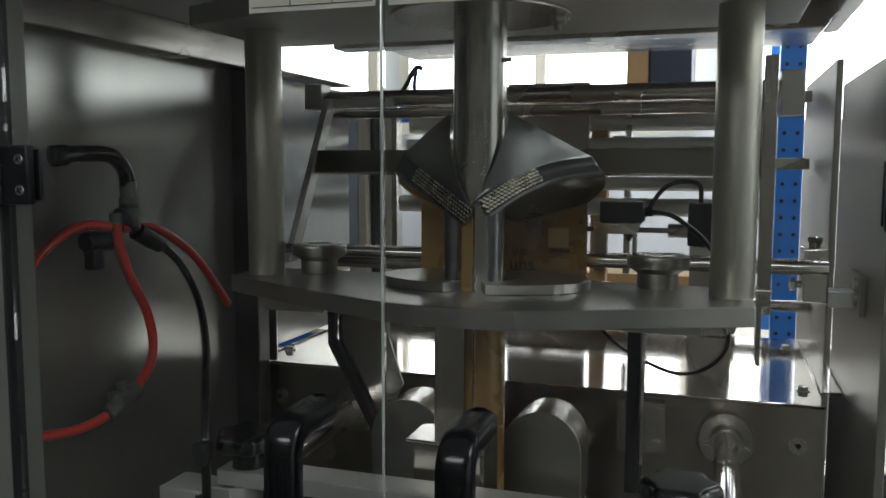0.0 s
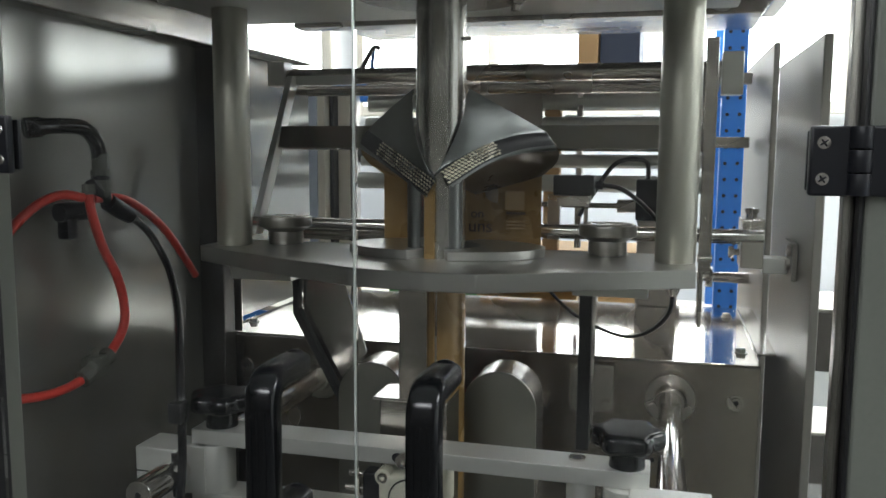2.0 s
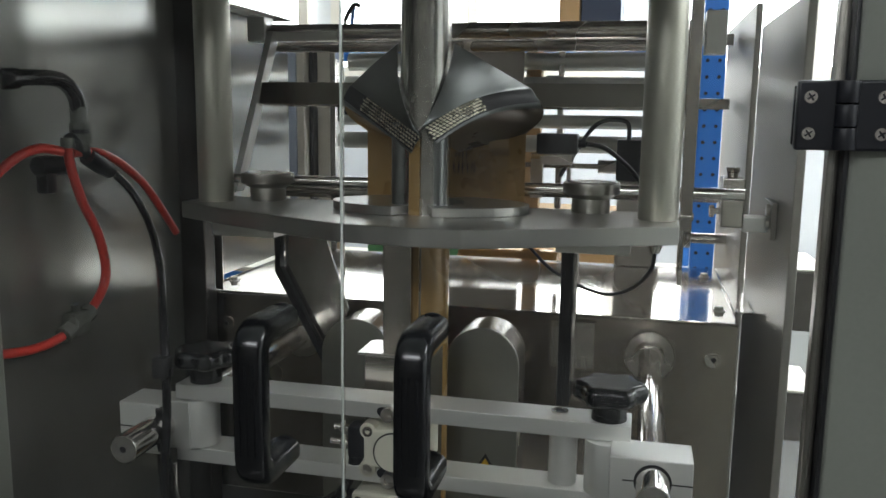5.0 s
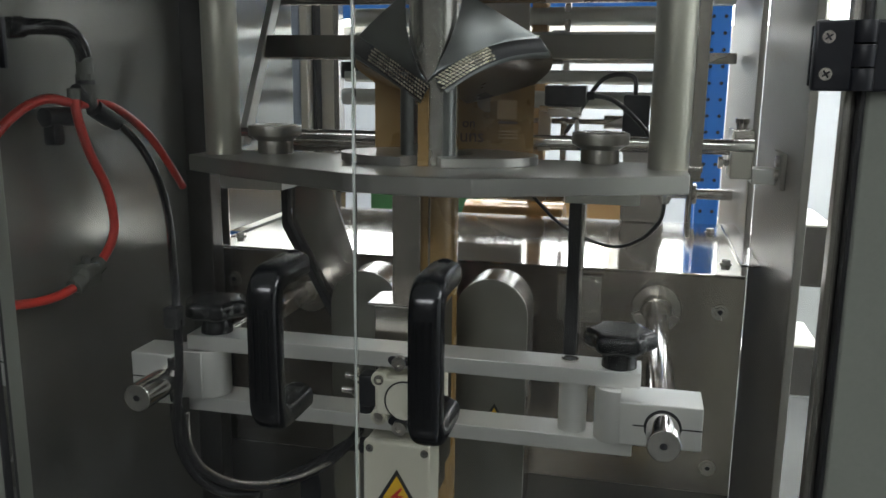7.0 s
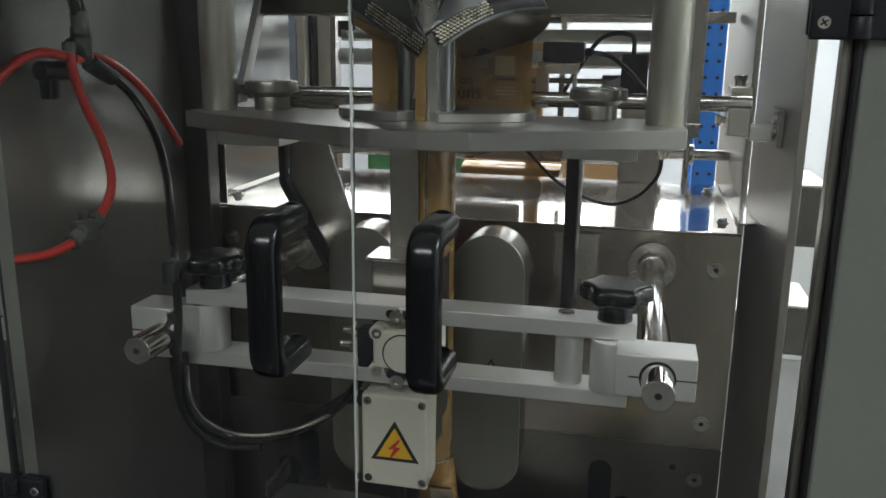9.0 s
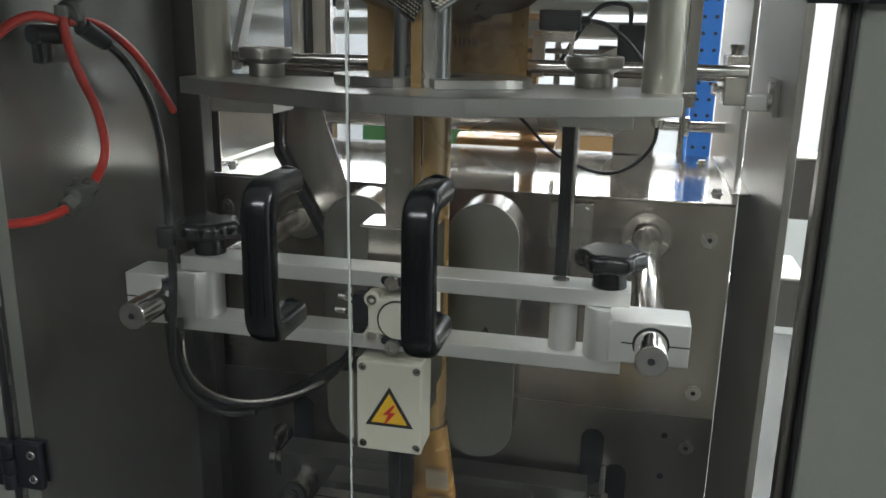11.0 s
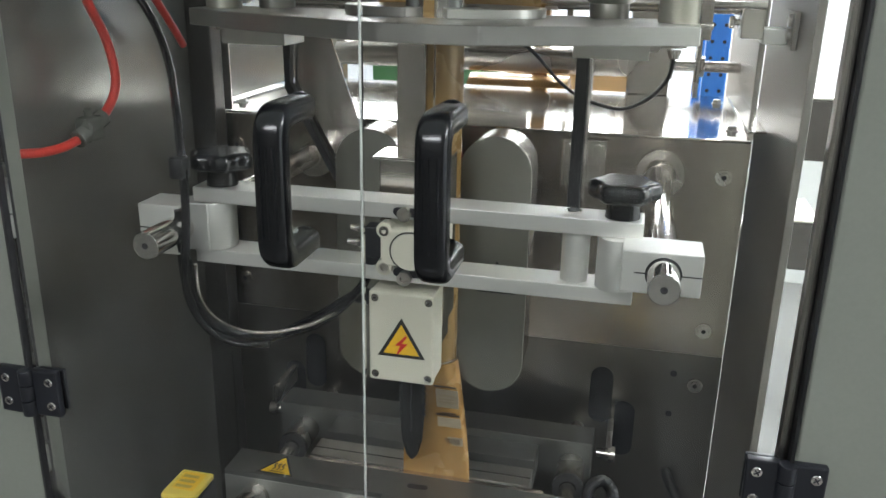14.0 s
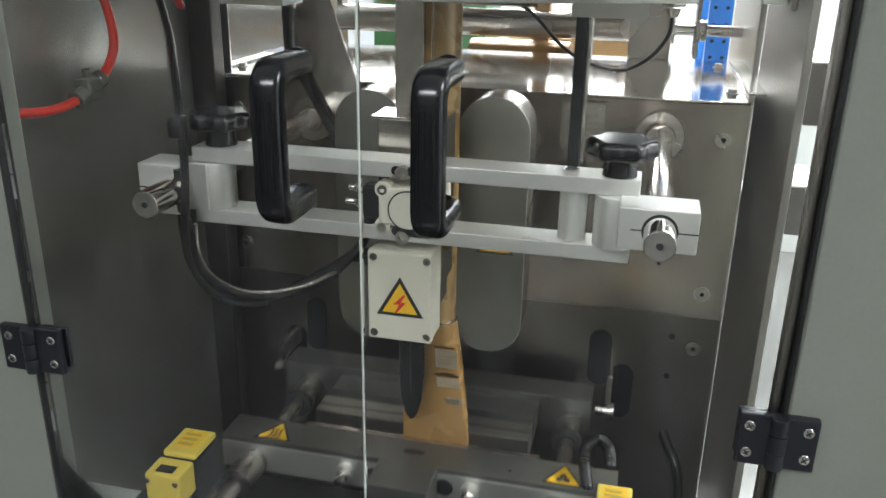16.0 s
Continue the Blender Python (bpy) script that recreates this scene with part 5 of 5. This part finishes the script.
# ---- safety switches ----
def safety_switch(x, y, z):
    s = thing("safety_switch", (x, y, z), "yellow and black plastic safety switch", "switch", "door switches")
    part("head", block(x - 0.026, x + 0.026, y - 0.02, y + 0.022, z + 0.03, z + 0.078, 0.003), YELLOW, s)
    part("key_slot", block(x - 0.014, x + 0.012, y - 0.012, y + 0.004, z + 0.0775, z + 0.0786, 0), MATT_BLACK, s)
    part("base", block(x - 0.026, x + 0.026, y + 0.024, y + 0.092, z, z + 0.074, 0.003), MATT_BLACK, s)
    part("foot", block(x - 0.05, x + 0.02, y - 0.015, y + 0.02, z, z + 0.029, 0.003), MATT_BLACK, s)
    part("cover", block(x - 0.025, x + 0.025, y + 0.027, y + 0.090, z + 0.0745, z + 0.084, 0.003), YELLOW, s)
    part("print_bar", block(x - 0.017, x + 0.017, y + 0.042, y + 0.084, z + 0.0838, z + 0.0843, 0), SIGN_YELLOW, s)
    for k in range(3):
        part("print_line", block(x - 0.014, x + 0.010, y + 0.047 + 0.012 * k, y + 0.053 + 0.012 * k, z + 0.0843, z + 0.0847, 0), OLIVE, s)
    for sx in (-0.021, 0.021):
        part("screw", rod((x + sx, y - 0.021, z + 0.068), (x + sx, y - 0.0225, z + 0.068), 0.004, 14), STEEL, s)
    part("post", block(x - 0.02, x + 0.02, y + 0.03, y + 0.085, 0.3065, z - 0.0005, 0.001), STEEL, s)


safety_switch(-0.545, 0.684, 0.666)
safety_switch(0.060, 0.785, 0.61)
solo("switch_conduit", hose([(0.05, 0.93, 0.69), (0.045, 0.935, 0.715), (0.03, 0.94, 0.725), (0.012, 0.935, 0.712), (0.012, 0.92, 0.69), (0.02, 0.90, 0.66)], 0.0095, 12, 14, 0.05), HOSE_BLACK, (0.05, 0.93, 0.69), "black ribbed conduit curling to the switch", "conduit")
solo("gearbox_cable", hose([(0.144, 1.262, 0.555), (0.15, 1.23, 0.553), (0.168, 1.20, 0.53), (0.178, 1.19, 0.48), (0.18, 1.19, 0.40)], 0.0095, 12), RUBBER, (0.144, 1.262, 0.555), "black cable leaving a hole in the gearbox front", "cable")

# ---- cross sealing jaws ----
for x in (-0.522, -0.026):
    r = thing("jaw_rod", (x, 1.0, 0.625), "dark polished slide rod for the sealing jaws", "guide rod", "rods of the jaws")
    part("rod", rod((x, 1.2592, 0.625), (x, 0.73, 0.625), 0.0135, 28, bevel=0.001), STEEL, r)
    part("front_block", block(x - 0.03, x + 0.03, 0.715, 0.75, 0.30, 0.585, 0.002), STEEL_DULL, r)
    part("front_foot", rod((x, 0.735, 0.586), (x, 0.735, 0.611), 0.012, 20), STEEL, r)

front_jaw = thing("front_jaw", (-0.257, 0.93, 0.60), "grey aluminium front sealing jaw with warning triangles", "sealing jaw")
part("body", block(-0.578, 0.064, 0.905, 0.970, 0.605, 0.665, 0.0015), JAW, front_jaw)
part("heater", block(-0.46, -0.06, 0.9705, 0.9835, 0.615, 0.662, 0.001), STEEL, front_jaw)
part("top_slot", prism([(-0.257 + 0.011 * sgn_ + 0.006 * math.cos(a), 0.937 + 0.006 * math.sin(a)) for sgn_, a0 in ((1, -90), (-1, 90)) for a in [radians(a0 + 18 * k) for k in range(11)]], "z", 0.6645, 0.6654, 0), MATT_BLACK, front_jaw)
for x in (-0.522, -0.026):
    part("bushing", rod((x, 0.9028, 0.625), (x, 0.83, 0.625), 0.024, 32, bevel=0.001), TUBE_STEEL, front_jaw)
    part("bushing_rim", ring((x, 0.832, 0.625), FRONT, 0.0255, 0.0145, 0.006), BLACK_BAR, front_jaw)
for x in (-0.362, -0.158):
    part("spacer", rod((x, 0.9030, 0.634), (x, 0.891, 0.634), 0.0150, 24), ALU, front_jaw)
    part("bolt", join(hex_head((x, 0.893, 0.634), FRONT, 0.011, 0.01), rod((x, 0.883, 0.634), (x, 0.868, 0.634), 0.0075, 18)), CHROME, front_jaw)
part("push_block", block(-0.305, -0.21, 0.835, 0.9030, 0.585, 0.668, 0.002), JAW, front_jaw)
# added pale skin: the front face's reflected light, set against the dark top
part("lit_front_face", block(-0.577, 0.063, 0.9032, 0.9048, 0.607, 0.656, 0.0004), ALU, front_jaw, "paler front face added for its reflected light")
for x in (-0.315, -0.20):
    part("bore", rod((x, 0.9034, 0.632), (x, 0.9026, 0.632), 0.015, 24), MATT_BLACK, front_jaw)
for x in (-0.34, -0.10, 0.02):
    part("pin", rod((x, 0.925, 0.6652), (x, 0.925, 0.6662), 0.003, 12), CHROME, front_jaw)
for x, kind_ in ((-0.492, "heat"), (-0.018, "crush")):
    s = part("sign_border", triangle_sign(front_jaw, (x, 0.929, 0.6652), 0.052, None, False, 0.006), SIGN_BLACK, front_jaw)
    part("sign_field", triangle_sign(front_jaw, (x, 0.929, 0.6656), 0.052, None, False), SIGN_YELLOW, s, "yellow warning triangle")
    if kind_ == "heat":
        for k in (-1, 0, 1):
            part("heat_mark", hose([(x + k * 0.007 - 0.001, 0.922, 0.6661), (x + k * 0.007 + 0.002, 0.928, 0.6661), (x + k * 0.007 - 0.002, 0.934, 0.6661), (x + k * 0.007 + 0.001, 0.94, 0.6661)], 0.0011, 6), SIGN_BLACK, s)
        part("heat_line", block(x - 0.012, x + 0.012, 0.9165, 0.9185, 0.6659, 0.6663, 0), SIGN_BLACK, s)
    else:
        for k in range(3):
            a = radians(90 + 120 * k)
            part("crush_mark", rod((x + 0.0065 * math.cos(a), 0.926 + 0.0065 * math.sin(a), 0.6659), (x + 0.0065 * math.cos(a), 0.926 + 0.0065 * math.sin(a), 0.6663), 0.0055, 16), SIGN_BLACK, s)

rear_jaw = thing("rear_jaw", (-0.257, 1.12, 0.60), "grey aluminium rear sealing jaw on slide bushings", "sealing jaw")
part("body", block(-0.575, 0.008, 1.125, 1.185, 0.605, 0.672, 0.0015), JAW, rear_jaw)
part("carrier", block(-0.46, -0.085, 1.04, 1.1245, 0.612, 0.635, 0.001), JAW, rear_jaw)
part("heater", block(-0.46, -0.085, 0.988, 1.0395, 0.615, 0.662, 0.001), PLATE, rear_jaw)
part("heater_groove", block(-0.46, -0.085, 1.010, 1.0125, 0.6615, 0.6625, 0), BLACK_BAR, rear_jaw)
part("cover", block(-0.46, -0.085, 1.07, 1.1245, 0.6355, 0.658, 0.001), JAW, rear_jaw)
for x in (-0.522, -0.026):
    part("bushing", rod((x, 1.1245, 0.625), (x, 1.055, 0.625), 0.024, 32, bevel=0.001), TUBE_STEEL, rear_jaw)
    part("bushing_rim", ring((x, 1.056, 0.625), FRONT, 0.0265, 0.0145, 0.008), BLACK_BAR, rear_jaw)
for x in (-0.595, 0.035):
    part("link_pin", rod((x, 1.155, 0.64), (x - 0.02 if x > 0 else x + 0.02, 1.155, 0.64), 0.009, 18), CHROME, rear_jaw)
    part("link_eye", rod((x, 1.155, 0.64), (x + 0.012 * (1 if x > 0 else -1), 1.155, 0.64), 0.014, 20), STEEL, rear_jaw)
    part("link_bar", block(x - 0.005, x + 0.005, 1.148, 1.245, 0.655, 0.69, 0.002), STEEL, rear_jaw)


# ---- movement ----
STROKE = 0.857  # seconds a bag
OPEN_MID = 15.35


def cycle_rows(at):
    """Rows for one thing: at(phase) gives its pose; phase 0 is the middle of the open time."""
    rows = [(0.0, at((0.0 - OPEN_MID + 0.5 * STROKE) % STROKE - 0.5 * STROKE))]
    marks = sorted({round((OPEN_MID + k * STROKE + d) * FPS) / FPS for k in range(-19, 3) for d in (-0.43, -0.23, -0.16, -0.12, -0.06, -0.02, 0.02, 0.06, 0.13, 0.17, 0.24, 0.325, 0.36)})
    for t in marks:
        if 0.01 < t < 15.99:
            rows.append((t, at((t - OPEN_MID + 0.5 * STROKE) % STROKE - 0.5 * STROKE)))
    rows.append((16.0, at((16.0 - OPEN_MID + 0.5 * STROKE) % STROKE - 0.5 * STROKE)))
    return rows


def ease(a, b, x):
    u = min(1, max(0, (x - a) / (b - a)))
    return u * u * (3 - 2 * u)


def opening(ph):
    return ease(-0.25, -0.13, ph) * (1 - ease(0.13, 0.25, ph))


def drawn(ph):
    """Film travel in repeats; at mid stroke the mark that has gone by gives way to the next repeat."""
    run = ease(-0.15, 0.13, ph)
    return run if ph < 0.0 else run - 1.0


def motions():
    walk(front_jaw, cycle_rows(lambda ph: pose(-0.257, 0.93 - 0.055 * opening(ph), 0.60)))
    walk(rear_jaw, cycle_rows(lambda ph: pose(-0.257, 1.12 + 0.058 * opening(ph), 0.60)))
    walk(web_print, cycle_rows(lambda ph: pose(CX, 1.1, 1.45 + PITCH * drawn(ph))))
    walk(bag_print, cycle_rows(lambda ph: pose(*(Vector((CX, 0.95, 0.80)) + SLOPE * drawn(ph)))))


motions()
